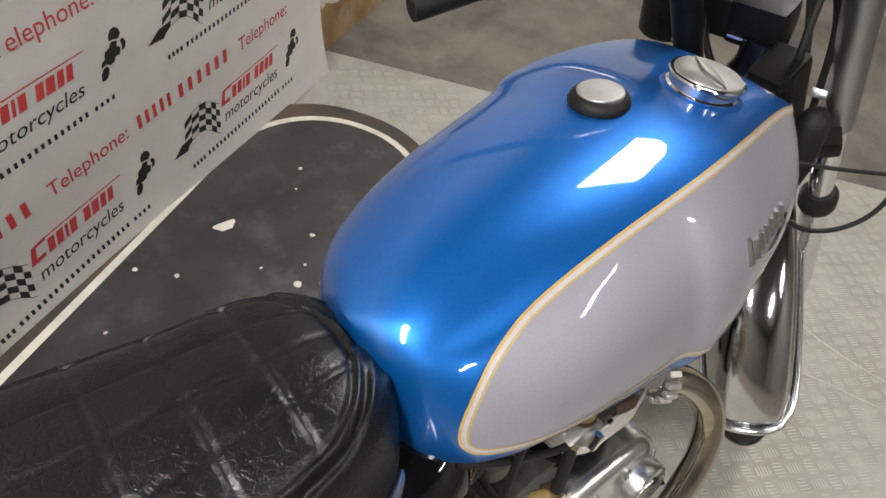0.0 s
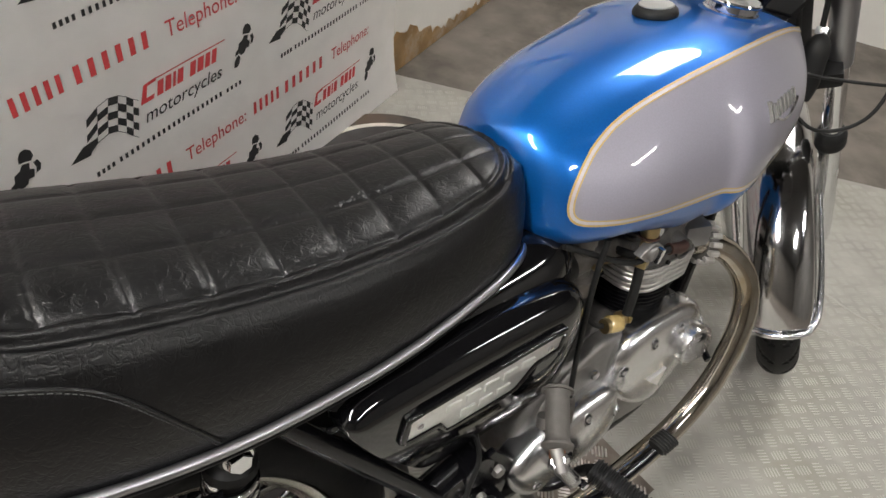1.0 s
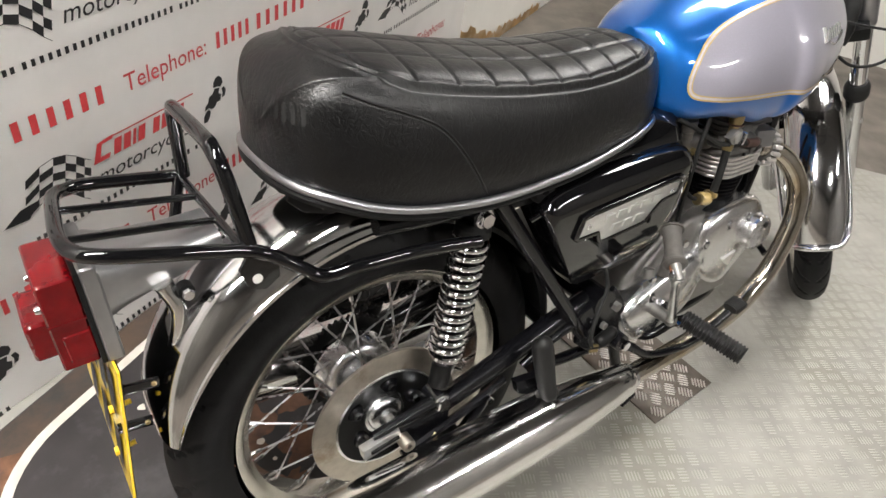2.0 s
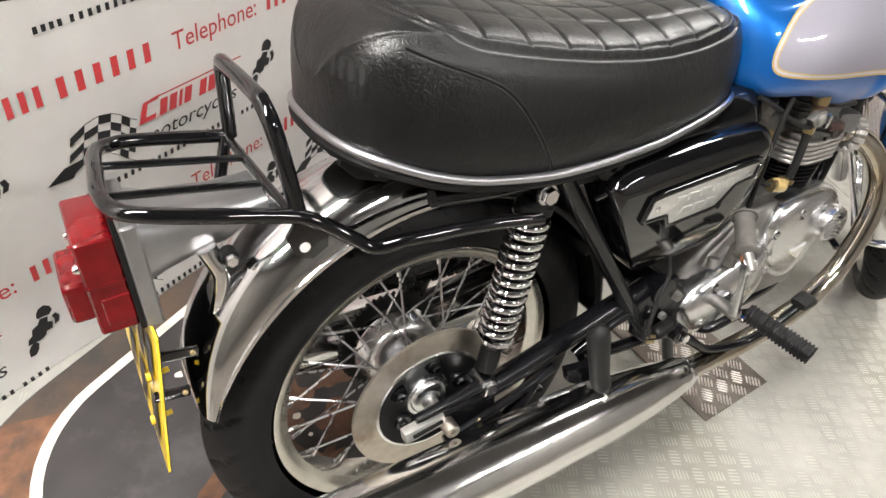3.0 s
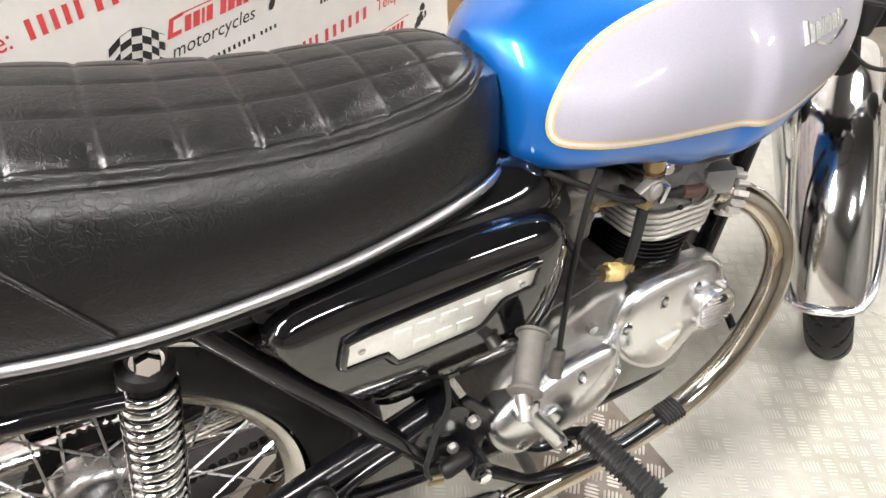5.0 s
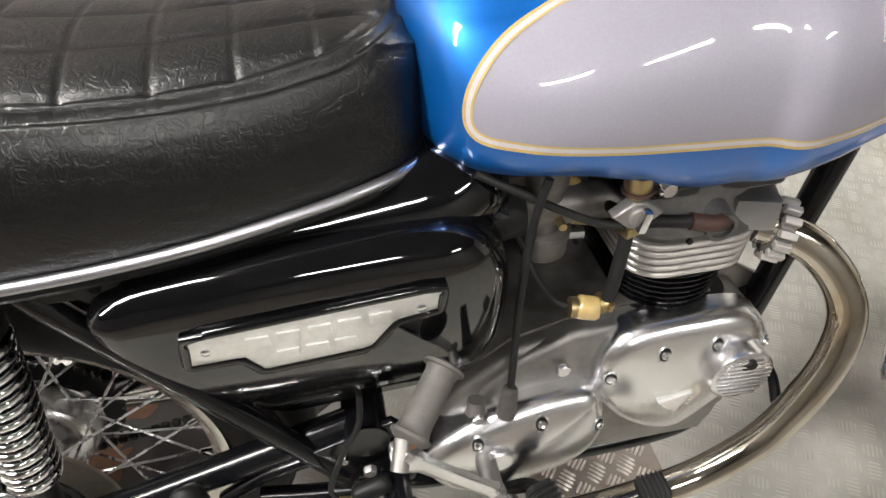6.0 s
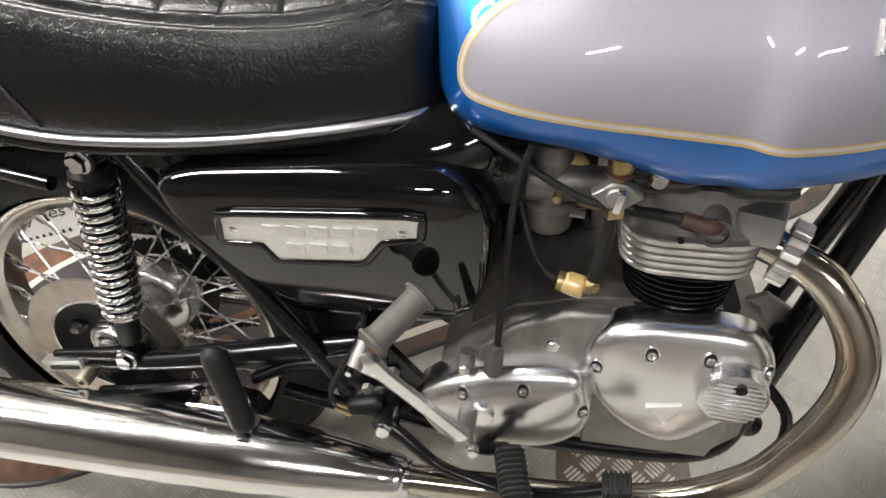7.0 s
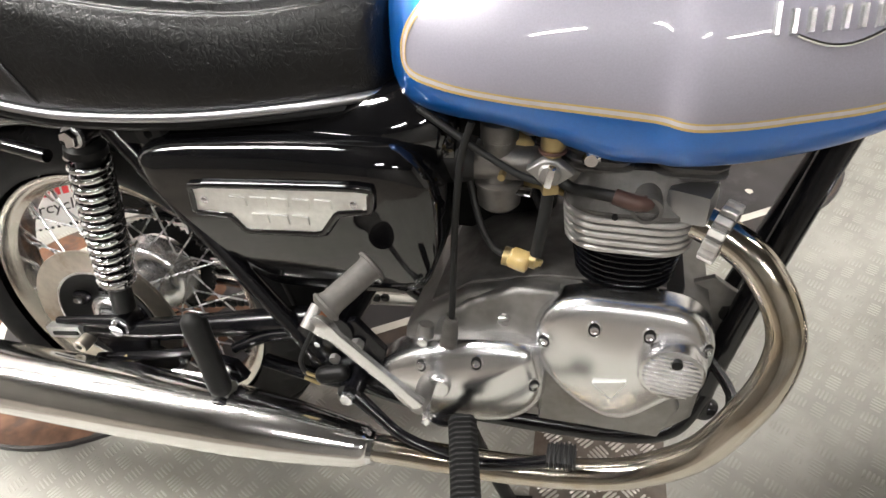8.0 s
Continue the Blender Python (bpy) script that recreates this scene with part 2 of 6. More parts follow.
def tube(pts, r, n=6, segs=12, closed=False, straight=False):
    bm = bmesh.new()
    path = [Vector(p) for p in pts] if straight else spline(pts, n, closed)
    if isinstance(r, (list, tuple)) and not straight:
        rr = []
        for i in range(len(r) - 1):
            rr += [r[i] + (r[i + 1] - r[i]) * j / n for j in range(n)]
        r = rr + [r[-1]]
    sweep(bm, path, r, segs, closed)
    bmesh.ops.remove_doubles(bm, verts=bm.verts[:], dist=1e-5)
    return bm


def lathe(profile, centre, axis="y", segs=48, closed=False):
    """Turn (radius, along) points round an axis through centre."""
    bm = bmesh.new()
    c = Vector(centre)
    rings = []
    for r, h in profile:
        ring = []
        for k in range(segs):
            a = 2 * math.pi * k / segs
            u, v = r * math.cos(a), r * math.sin(a)
            ring.append(c + Vector({"y": (u, h, v), "x": (h, u, v), "z": (u, v, h)}[axis]))
        rings.append(ring)
    if closed:
        rings.append(rings[0])
    skin(bm, rings, True, not closed)
    bmesh.ops.remove_doubles(bm, verts=bm.verts[:], dist=1e-6)
    return bm


def block(size, at, bevel=0.002, turn=(0, 0, 0), segs=2):
    bm = bmesh.new()
    bmesh.ops.create_cube(bm, size=1.0, matrix=pose(*at, *turn) @ Matrix.Diagonal((*size, 1)))
    if bevel:
        bmesh.ops.bevel(bm, geom=bm.edges[:], offset=bevel, segments=segs, affect="EDGES", profile=0.7)
    return bm


def plate(outline, y0, y1, bevel=0.003, dome=0.0, smooth_n=0, steps=4):
    """A slab whose outline lies in x and z, from y0 (back) to y1 (front), with rounded front edge and a domed face."""
    pts = [Vector((p[0], 0, p[1])) for p in outline]
    if smooth_n:
        pts = spline(pts, smooth_n, True)
    c = sum(pts, Vector()) / len(pts)
    s = 1 if y1 > y0 else -1
    rings = [[Vector((p.x, y0, p.z)) for p in pts]]
    n = len(pts)
    nrm = []
    area = sum(pts[i].x * pts[(i + 1) % n].z - pts[(i + 1) % n].x * pts[i].z for i in range(n))
    for i in range(n):
        d = (pts[(i + 1) % n] - pts[i - 1]).normalized()
        o = Vector((d.z, 0, -d.x))
        nrm.append(o if area > 0 else -o)
    top = radians(78) if dome else math.pi / 2
    for k in range(steps + 1):
        a = k / steps * top
        rings.append([Vector((p.x, y1 - s * bevel * (1 - math.sin(a)), p.z)) - o * bevel * (1 - math.cos(a)) for p, o in zip(pts, nrm)])
    inner = [p - o * bevel * (1 - math.cos(top)) for p, o in zip(pts, nrm)]
    if dome:
        yb = y1 - s * bevel * (1 - math.sin(top))
        rise = dome + bevel * (1 - math.sin(top))
        for f in (0.10, 0.22, 0.36, 0.52, 0.70, 0.85, 0.96):
            rings.append([Vector((c.x + (p.x - c.x) * (1 - f), yb + s * rise * (1 - (1 - f) ** 2), c.z + (p.z - c.z) * (1 - f))) for p in inner])
    bm = bmesh.new()
    skin(bm, rings)
    return bm


def empty(name, at=None, parent=None):
    o = new(name)
    if at is not None:
        o.matrix_basis = at
    if parent:
        o.parent = parent
    return o


# ---- the room ----
def room_slab(name, u0, u1, n0, n1, z0, z1, material, label, kind="structure", category=""):
    bm = bmesh.new()
    bmesh.ops.create_cube(bm, size=1.0, matrix=Matrix.Translation(((u0 + u1) / 2, (n0 + n1) / 2, (z0 + z1) / 2)) @ Matrix.Diagonal((u1 - u0, n1 - n0, z1 - z0, 1)))
    ob = part(name, bm, material)
    ob.matrix_basis = ROOM
    return tagged(ob, label, category or "wall", kind=kind)


room_slab("ground", -3.4, 4.4, -4.0, 1.2, -0.2, -0.008, "concrete", "dark stained concrete floor of the workshop", category="floor")
room_slab("wall_back", -3.2, 4.1, 0.82, 1.0, -0.008, CEIL, "wall", "white painted plaster wall behind the banner")
room_slab("wall_right", 3.9, 4.1, -3.8, 0.82, -0.008, CEIL, "wall", "white painted end wall of the workshop")
# Unseen walls that close the room, toned for what paint and chrome reflect.
room_slab("wall_left", -3.2, -3.0, -3.8, 0.82, -0.008, CEIL, "wall_dark", "unseen brown end wall of the workshop")
room_slab("wall_front", -3.2, 4.1, -3.8, -3.6, -0.008, CEIL, "wall_pale", "unseen pale long wall of the workshop")
# Ceiling is unseen; its dark tone keeps reflections on the seat low.
room_slab("ceiling", -3.2, 4.1, -3.8, 1.0, CEIL, CEIL + 0.1, "ceiling", "unseen grey workshop ceiling", category="ceiling")


def damp_patch():
    """Rough stained plaster at the foot of the back wall."""
    rng = random.Random(4)
    bm = bmesh.new()
    n = 60
    lo = [bm.verts.new((1.80 + 1.3 * i / n, 0.815, -0.006)) for i in range(n + 1)]
    hi = [bm.verts.new((1.80 + 1.3 * i / n, 0.815, 0.04 + 0.13 * math.exp(-((i / n - 0.15) / 0.22) ** 2) + rng.uniform(-0.02, 0.02))) for i in range(n + 1)]
    for i in range(n):
        bm.faces.new((lo[i], lo[i + 1], hi[i + 1], hi[i]))
    bmesh.ops.solidify(bm, geom=bm.faces[:], thickness=0.004)
    ob = part("trim", bm, "damp")
    ob.matrix_basis = ROOM
    tagged(ob, "brown damp-stained plaster at the wall foot", "wall stain", kind="structure")


damp_patch()


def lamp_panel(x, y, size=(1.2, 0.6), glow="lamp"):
    e = tagged(empty("ceiling_panel", pose(x, y, CEIL - 0.03, 0, 0, math.degrees(PHI))), "lit white rectangular panel for ceiling lamps and added fill", "ceiling light", "ceiling lights")
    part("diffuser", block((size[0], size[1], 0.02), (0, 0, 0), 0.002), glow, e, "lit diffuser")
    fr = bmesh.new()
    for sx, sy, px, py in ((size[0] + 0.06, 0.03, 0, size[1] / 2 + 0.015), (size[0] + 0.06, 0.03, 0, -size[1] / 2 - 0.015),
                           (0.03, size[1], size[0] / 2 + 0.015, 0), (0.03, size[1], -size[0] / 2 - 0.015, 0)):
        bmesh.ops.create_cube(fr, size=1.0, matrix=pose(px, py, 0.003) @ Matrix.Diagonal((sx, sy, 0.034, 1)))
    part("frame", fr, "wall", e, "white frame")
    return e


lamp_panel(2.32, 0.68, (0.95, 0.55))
# Unseen fill panel, added to brighten the banner and seat top.
lamp_panel(-1.15, -0.45, (1.8, 0.20), "lamp_fill")
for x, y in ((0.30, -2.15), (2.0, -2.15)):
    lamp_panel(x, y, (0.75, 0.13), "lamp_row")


# ---- the floor: chequer plate with five-bar lugs ----
EDGE_A, EDGE_B = Vector((1.378, 1.665)), Vector((2.62, 0.20))


def floor_sheet():
    d = (EDGE_B - EDGE_A).normalized()
    far = EDGE_B + d * 1.1
    a = UX * -2.95 + NX * 0.815
    poly = [a.to_2d(), EDGE_A, EDGE_B, far, Vector((3.1, -1.15)), Vector((0.35, -1.10)), Vector((-0.30, -0.62)), Vector((-0.75, -0.12))]
    bm = bmesh.new()
    top = [bm.verts.new((p[0], p[1], 0)) for p in poly]
    low = [bm.verts.new((p[0], p[1], -0.008)) for p in poly]
    bm.faces.new(top)
    for i in range(len(poly)):
        j = (i + 1) % len(poly)
        bm.faces.new((top[i], low[i], low[j], top[j]))
    return tagged(part("floor", bm, "tread_paint"), "worn pale painted chequer-plate metal floor", "floor", kind="structure")


FLOOR = floor_sheet()


def lug_mesh(cells, pitch, z, lw=0.0042, ll=0.026, h=0.0008, keep=None):
    """Five raised bars a cell, turned a quarter from cell to cell."""
    verts, faces = [], []
    for cx, cy, odd, ux, uy in cells:
        for k in range(5):
            off = (k - 2) * pitch / 5.3
            dx, dy = (ux, uy) if odd else (-uy, ux)
            ox, oy = -dy, dx
            px, py = cx + ox * off, cy + oy * off
            L = ll / 2 * (1.0 if abs(k - 2) < 2 else 0.82)
            b = len(verts)
            for s, w, zz in ((-1, 0, 0), (-0.75, 1, 0), (0.75, 1, 0), (1, 0, 0), (0.75, -1, 0), (-0.75, -1, 0)):
                verts.append((px + dx * L * s + ox * lw / 2 * w, py + dy * L * s + oy * lw / 2 * w, z + zz))
            for s, w in ((-0.7, 0.35), (0.7, 0.35), (0.7, -0.35), (-0.7, -0.35)):
                verts.append((px + dx * L * s + ox * lw / 2 * w, py + dy * L * s + oy * lw / 2 * w, z + h))
            for f in ((6, 7, 8, 9), (1, 2, 7, 6), (4, 5, 9, 8), (0, 1, 6), (0, 6, 9), (0, 9, 5), (2, 3, 7), (3, 8, 7), (3, 4, 8)):
                faces.append(tuple(b + q for q in f))
    me = bpy.data.meshes.new("lugs")
    me.from_pydata(verts, [], faces)
    me.shade_smooth()
    return me


def floor_lugs():
    pitch, ang = 0.040, radians(62)
    ux, uy = math.cos(ang), math.sin(ang)
    cells = []
    d = (EDGE_B - EDGE_A).normalized()
    for i in range(-75, 76):
        for j in range(-75, 76):
            x, y = 0.75 + pitch * (i * ux - j * uy), 0.35 + pitch * (i * uy + j * ux)
            if Vector((x, y, 0)).dot(NX) > 0.72 or not (-1.3 < x < 2.6 and -0.66 < y < 1.9):
                continue
            if (x - EDGE_A.x) * d.y - (y - EDGE_A.y) * d.x < 0.03:
                continue
            cells.append((x, y, (i + j) % 2, ux, uy))
    me = lug_mesh(cells, pitch, 0.0)
    me.materials.append(M["tread_lug"])
    ob = new("tread_lugs", me)
    ob.parent = FLOOR
    tagged(ob, "raised five-bar lugs of the chequer plate", kind="stuff")


floor_lugs()


def weld_line(pts):
    part("weld_seam", tube([(x, y, 0.0005) for x, y in pts], 0.0028, 8, 6), "tread_lug", FLOOR, "pale worn scratch line along a sheet joint")


weld_line([(1.97, 0.42), (1.90, 0.18), (1.87, 0.0), (1.89, -0.17), (1.97, -0.40)])
weld_line([(1.62, 0.12), (1.80, -0.22), (1.98, -0.64)])


def loose_plate():
    """The bare chequer plate under the engine."""
    e = block((0.235, 0.32, 0.004), (0, 0, 0.0035), 0.001)
    ob = tagged(part("metal_plate", e, "tread_dark"), "bare dirty chequer-plate offcut lying on the floor", "metal plate")
    ob.matrix_basis = pose(0.802, 0.018, 0.0, 0, 0, 3)
    cells = []
    p = 0.040
    for i in range(-6, 7):
        for j in range(-6, 7):
            x, y = p * (i - j) * 0.7071, p * (i + j) * 0.7071
            if abs(x) < 0.100 and abs(y) < 0.142:
                cells.append((x, y, (i + j) % 2, 0.7071, 0.7071))
    me = lug_mesh(cells, p, 0.0055, lw=0.0048, ll=0.03, h=0.0018)
    me.materials.append(M["tread_bare_lug"])
    o = new("tread_relief", me)
    o.parent = ob
    tagged(o, kind="stuff")


loose_plate()


# ---- the rounded dark board with a white line, on the floor behind the machine ----
def board():
    e1, e2 = Vector((math.cos(0.565), math.sin(0.565), 0)), Vector((-math.sin(0.565), math.cos(0.565), 0))

    def outline(a0, a1, b0, b1, r, z):
        pts = []
        for cx, cy, s in ((a1 - r, b1 - r, 0), (a0 + r, b1 - r, 90), (a0 + r, b0 + r, 180), (a1 - r, b0 + r, 270)):
            for k in range(13):
                t = radians(s + 90 * k / 12)
                pts.append(e1 * (cx + r * math.cos(t)) + e2 * (cy + r * math.sin(t)) + Vector((0, 0, z)))
        return pts
    A = (-0.53, 1.79, 0.02, 0.725, 0.335)
    line_o, line_i = (-0.42, 1.735, 0.06, 0.655, 0.290), (-0.40, 1.715, 0.08, 0.635, 0.270)
    bm = bmesh.new()
    skin(bm, [outline(*A, 0.0005), outline(*A, 0.010), outline(-0.525, 1.785, 0.025, 0.720, 0.332, 0.012)])
    ob = tagged(part("floor_board", bm, "mat_dark"), "dark worn rounded floor board with a white border line", "floor board")
    bm = bmesh.new()
    skin(bm, [outline(*line_o, 0.0122), outline(*line_o, 0.0130), outline(*line_i, 0.0130), outline(*line_i, 0.0122)], caps=False)
    part("border_line", bm, "mat_line", ob, "worn white painted border line")
    bm = bmesh.new()
    skin(bm, [outline(-0.525, 1.785, 0.025, 0.720, 0.332, 0.0121), outline(-0.525, 1.785, 0.025, 0.720, 0.332, 0.0126), outline(*line_o, 0.0126), outline(*line_o, 0.0121)], caps=False)
    part("outer_border", bm, "mat_edge", ob, "worn dark border outside the line")
    ro, ri = outline(-0.524, 1.784, 0.026, 0.719, 0.331, 0.0127), outline(-0.4205, 1.7355, 0.0595, 0.6555, 0.2905, 0.0127)
    bm = bmesh.new()
    up = Vector((0, 0, 0.0005))
    skin(bm, [[ro[k], ro[k] + up, ri[k] + up, ri[k]] for k in range(15, 39)])
    part("rusty_border", bm, "rust_worn", ob, "orange-brown rusted border outside the line")
    rng = random.Random(21)
    for cx, cy, r, ln in ((-0.14, 0.27, 0.062, 1.0), (-0.33, -0.02, 0.055, 1.5), (-0.05, 0.20, 0.032, 1.8), (-0.30, 0.16, 0.030, 3.2), (-0.22, 0.06, 0.026, 3.6), (-0.40, 0.10, 0.022, 2.8), (0.02, 0.34, 0.036, 2.2), (-0.12, 0.12, 0.022, 2.6)):
        ph = [rng.uniform(0, 6.3) for q in range(3)]
        ring = [r * (1 + 0.28 * math.sin(2 * t + ph[0]) + 0.18 * math.sin(5 * t + ph[1]) + 0.10 * math.sin(9 * t + ph[2])) for t in [2 * math.pi * i / 48 for i in range(48)]]
        bm = bmesh.new()
        skin(bm, [[Vector((cx, cy, z)) + e1 * (f * ln * q * math.cos(2 * math.pi * i / 48)) + e2 * (f * q * math.sin(2 * math.pi * i / 48)) for i, q in enumerate(ring)] for f, z in ((1, 0.01225), (0.97, 0.0125), (0.3, 0.0125))])
        part("rust_patch", bm, "rust_worn", ob, "orange-brown rust patch")
    rng = random.Random(8)
    for k in range(26):
        a, b = rng.uniform(-0.3, 1.6), rng.uniform(0.1, 0.6)
        q = e1 * a + e2 * b
        r = rng.choice((0.004, 0.005, 0.007, 0.010))
        bm = bmesh.new()
        skin(bm, [[Vector((q.x + r * f * math.cos(t) * rng.uniform(0.7, 1.2), q.y + r * f * math.sin(t) * rng.uniform(0.7, 1.2), z)) for t in [2 * math.pi * i / 9 for i in range(9)]]
                  for f, z in ((1, 0.0121), (0.8, 0.0128))])
        part("paint_spot", bm, "mat_line", ob)
    q = Vector((0.733, 1.045, 0))
    bm = bmesh.new()
    skin(bm, [[Vector((q.x + f * (0.026 + 0.008 * math.sin(3 * t)) * math.cos(t), q.y + f * (0.02 + 0.006 * math.cos(2 * t)) * math.sin(t), z)) for t in [2 * math.pi * i / 20 for i in range(20)]]
              for f, z in ((1, 0.0121), (0.85, 0.0132))])
    part("paint_spot", bm, "mat_line", ob)


board()

# ---- the printed banner on the back wall ----
BO = Vector((-0.359, 0.673, 0.0))
BU = Vector((0.8824, 0.4689, 0.0392)).normalized()
BW = Vector((-0.0152, -0.0547, 0.9984)).normalized()
BN = BU.cross(BW).normalized()
BANNER = Matrix(((BU.x, BW.x, BN.x, BO.x), (BU.y, BW.y, BN.y, BO.y), (BU.z, BW.z, BN.z, BO.z), (0, 0, 0, 1)))


def banner_depth(u, v):
    """How far the sheet stands off its plane: gentle waves, and a foot pushed forwards."""
    return 0.006 * math.sin(2.3 * u + 0.7) + 0.004 * math.sin(5.1 * u + 2.0 * v) + 0.03 * max(0.0, (0.22 - v) / 0.25) ** 2


def banner_sheet():
    bm = bmesh.new()
    nu, nv = 90, 50
    u0, u1, v1 = -1.5, 1.895, 1.7
    grid = []
    for j in range(nv + 1):
        row = []
        for i in range(nu + 1):
            u = u0 + (u1 - u0) * i / nu
            v0 = (0.004 - BU.z * u) / BW.z
            v = v0 + (v1 - v0) * (j / nv) ** 1.4
            row.append(bm.verts.new((u, v, banner_depth(u, v))))
        grid.append(row)
    for j in range(nv):
        for i in range(nu):
            bm.faces.new((grid[j][i], grid[j][i + 1], grid[j + 1][i + 1], grid[j + 1][i]))
    bmesh.ops.solidify(bm, geom=bm.faces[:], thickness=-0.0012)
    ob = part("banner", bm, "white_print")
    ob.matrix_basis = BANNER
    return tagged(ob, "white vinyl banner with red and black print on the wall", "banner")


BAN = banner_sheet()


def flat_print(name, polys, u, v, material, label="", grid=0.03):
    """Flat polygons laid on the sheet, cut fine enough to follow it."""
    bm = bmesh.new()
    for poly in polys:
        bm.faces.new([bm.verts.new((u + x, v + y, 0)) for x, y in poly])
    bmesh.ops.triangulate(bm, faces=bm.faces[:])
    if grid:
        long = [e for e in bm.edges if e.calc_length() > grid]
        if long:
            bmesh.ops.subdivide_edges(bm, edges=long, cuts=3, use_grid_fill=False)
    for q in bm.verts:
        q.co.z = banner_depth(q.co.x, q.co.y) + 0.0012
    return part(name, bm, material, BAN, label)


def word_mesh(text, height, shear=0.0, width=None):
    cu = bpy.data.curves.new("word", "FONT")
    cu.body, cu.size, cu.shear, cu.resolution_u = text, 1.0, shear, 3
    ob = bpy.data.objects.new("word", cu)
    scene.collection.objects.link(ob)
    bpy.context.view_layer.update()
    me = bpy.data.meshes.new_from_object(ob.evaluated_get(bpy.context.evaluated_depsgraph_get()))
    bpy.data.objects.remove(ob)
    xs = [q.co.x for q in me.vertices]
    x0, x1 = min(xs), max(xs)
    k = height / 0.73
    kx = width / (x1 - x0) if width else k
    for q in me.vertices:
        q.co = Vector(((q.co.x - x0) * kx, q.co.y * k, 0))
    return me


WORD_TEL = word_mesh("Telephone:", 0.040, 0, 0.225)
WORD_MOTO = word_mesh("motorcycles", 0.034, 0.25, 0.25)


def word_at(me, name, u, v, material, label):
    c = me.copy()
    c.materials.clear()
    c.materials.append(M[material])
    for q in c.vertices:
        q.co.x += u
        q.co.y += v
        q.co.z = banner_depth(q.co.x, q.co.y) + 0.0012
    ob = new(name, c)
    ob.parent = BAN
    tagged(ob, label)


def chequer_flag():
    """Squares of a waving flag, in its own plane."""
    polys = []
    nx, ny = 6, 5

    def at(s, t):
        x = 0.035 + 0.135 * s + 0.02 * t + 0.018 * math.sin(3.2 * s)
        y = -0.012 + 0.080 * t + 0.022 * math.sin(4.4 * s + 0.3) * (1 - 0.2 * t) + 0.035 * s * (1 - s)
        return (x + 0.006, y)
    for i in range(nx):
        for j in range(ny):
            if (i + j) % 2 == 0:
                polys.append([at(i / nx, j / ny), at((i + 1) / nx, j / ny), at((i + 1) / nx, (j + 1) / ny), at(i / nx, (j + 1) / ny)])
    e = 0.0015
    for i in range(nx):
        for t0 in (0, 1):
            a, b = at(i / nx, t0), at((i + 1) / nx, t0)
            polys.append([a, b, (b[0], b[1] + e), (a[0], a[1] + e)])
    tip = at(0, 0)
    polys.append([(0, 0), (tip[0] + 0.008, tip[1]), (tip[0] + 0.03, tip[1] + 0.03), (tip[0] - 0.004, tip[1] + 0.028)])
    return polys


def red_mark():
    """Plain red bars and a swept block in place of the trade name."""
    polys = [[(0.198, 0.036), (0.236, 0.036), (0.240, 0.046), (0.216, 0.046), (0.224, 0.072), (0.25, 0.074), (0.252, 0.082), (0.214, 0.078)],
             [(0.25, 0.0775), (0.472, 0.0775), (0.472, 0.0805), (0.25, 0.0805)]]
    x = 0.246
    for k, w in enumerate((0.018, 0.018, 0.008, 0.018, 0.0, 0.018, 0.02, 0.016, 0.016)):
        if w:
            polys.append([(x, 0.036), (x + w, 0.036), (x + w + 0.008, 0.070), (x + 0.008, 0.070)])
        x += (w or 0.010) + 0.006
    return polys


def bars(x0, x1, n, h, gap):
    w = (x1 - x0) / n
    return [[(x0 + i * w, 0), (x0 + (i + 1) * w - gap, 0), (x0 + (i + 1) * w - gap, h), (x0 + i * w, h)] for i in range(n)]


MOTIF = [[(0.497, -0.010), (0.508, -0.012), (0.517, -0.004), (0.522, 0.010), (0.516, 0.018), (0.506, 0.014), (0.499, 0.004)],
         [(0.503, 0.018), (0.517, 0.022), (0.527, 0.014), (0.539, 0.017), (0.544, 0.026), (0.556, 0.025), (0.561, 0.040), (0.552, 0.046), (0.556, 0.058), (0.541, 0.062), (0.533, 0.052), (0.520, 0.048), (0.516, 0.034), (0.507, 0.030)],
         [(0.536, 0.066), (0.549, 0.064), (0.560, 0.060), (0.568, 0.068), (0.566, 0.080), (0.556, 0.089), (0.545, 0.087), (0.538, 0.078)],
         [(0.562, 0.030), (0.572, 0.032), (0.577, 0.044), (0.572, 0.056), (0.563, 0.054), (0.566, 0.042)]]
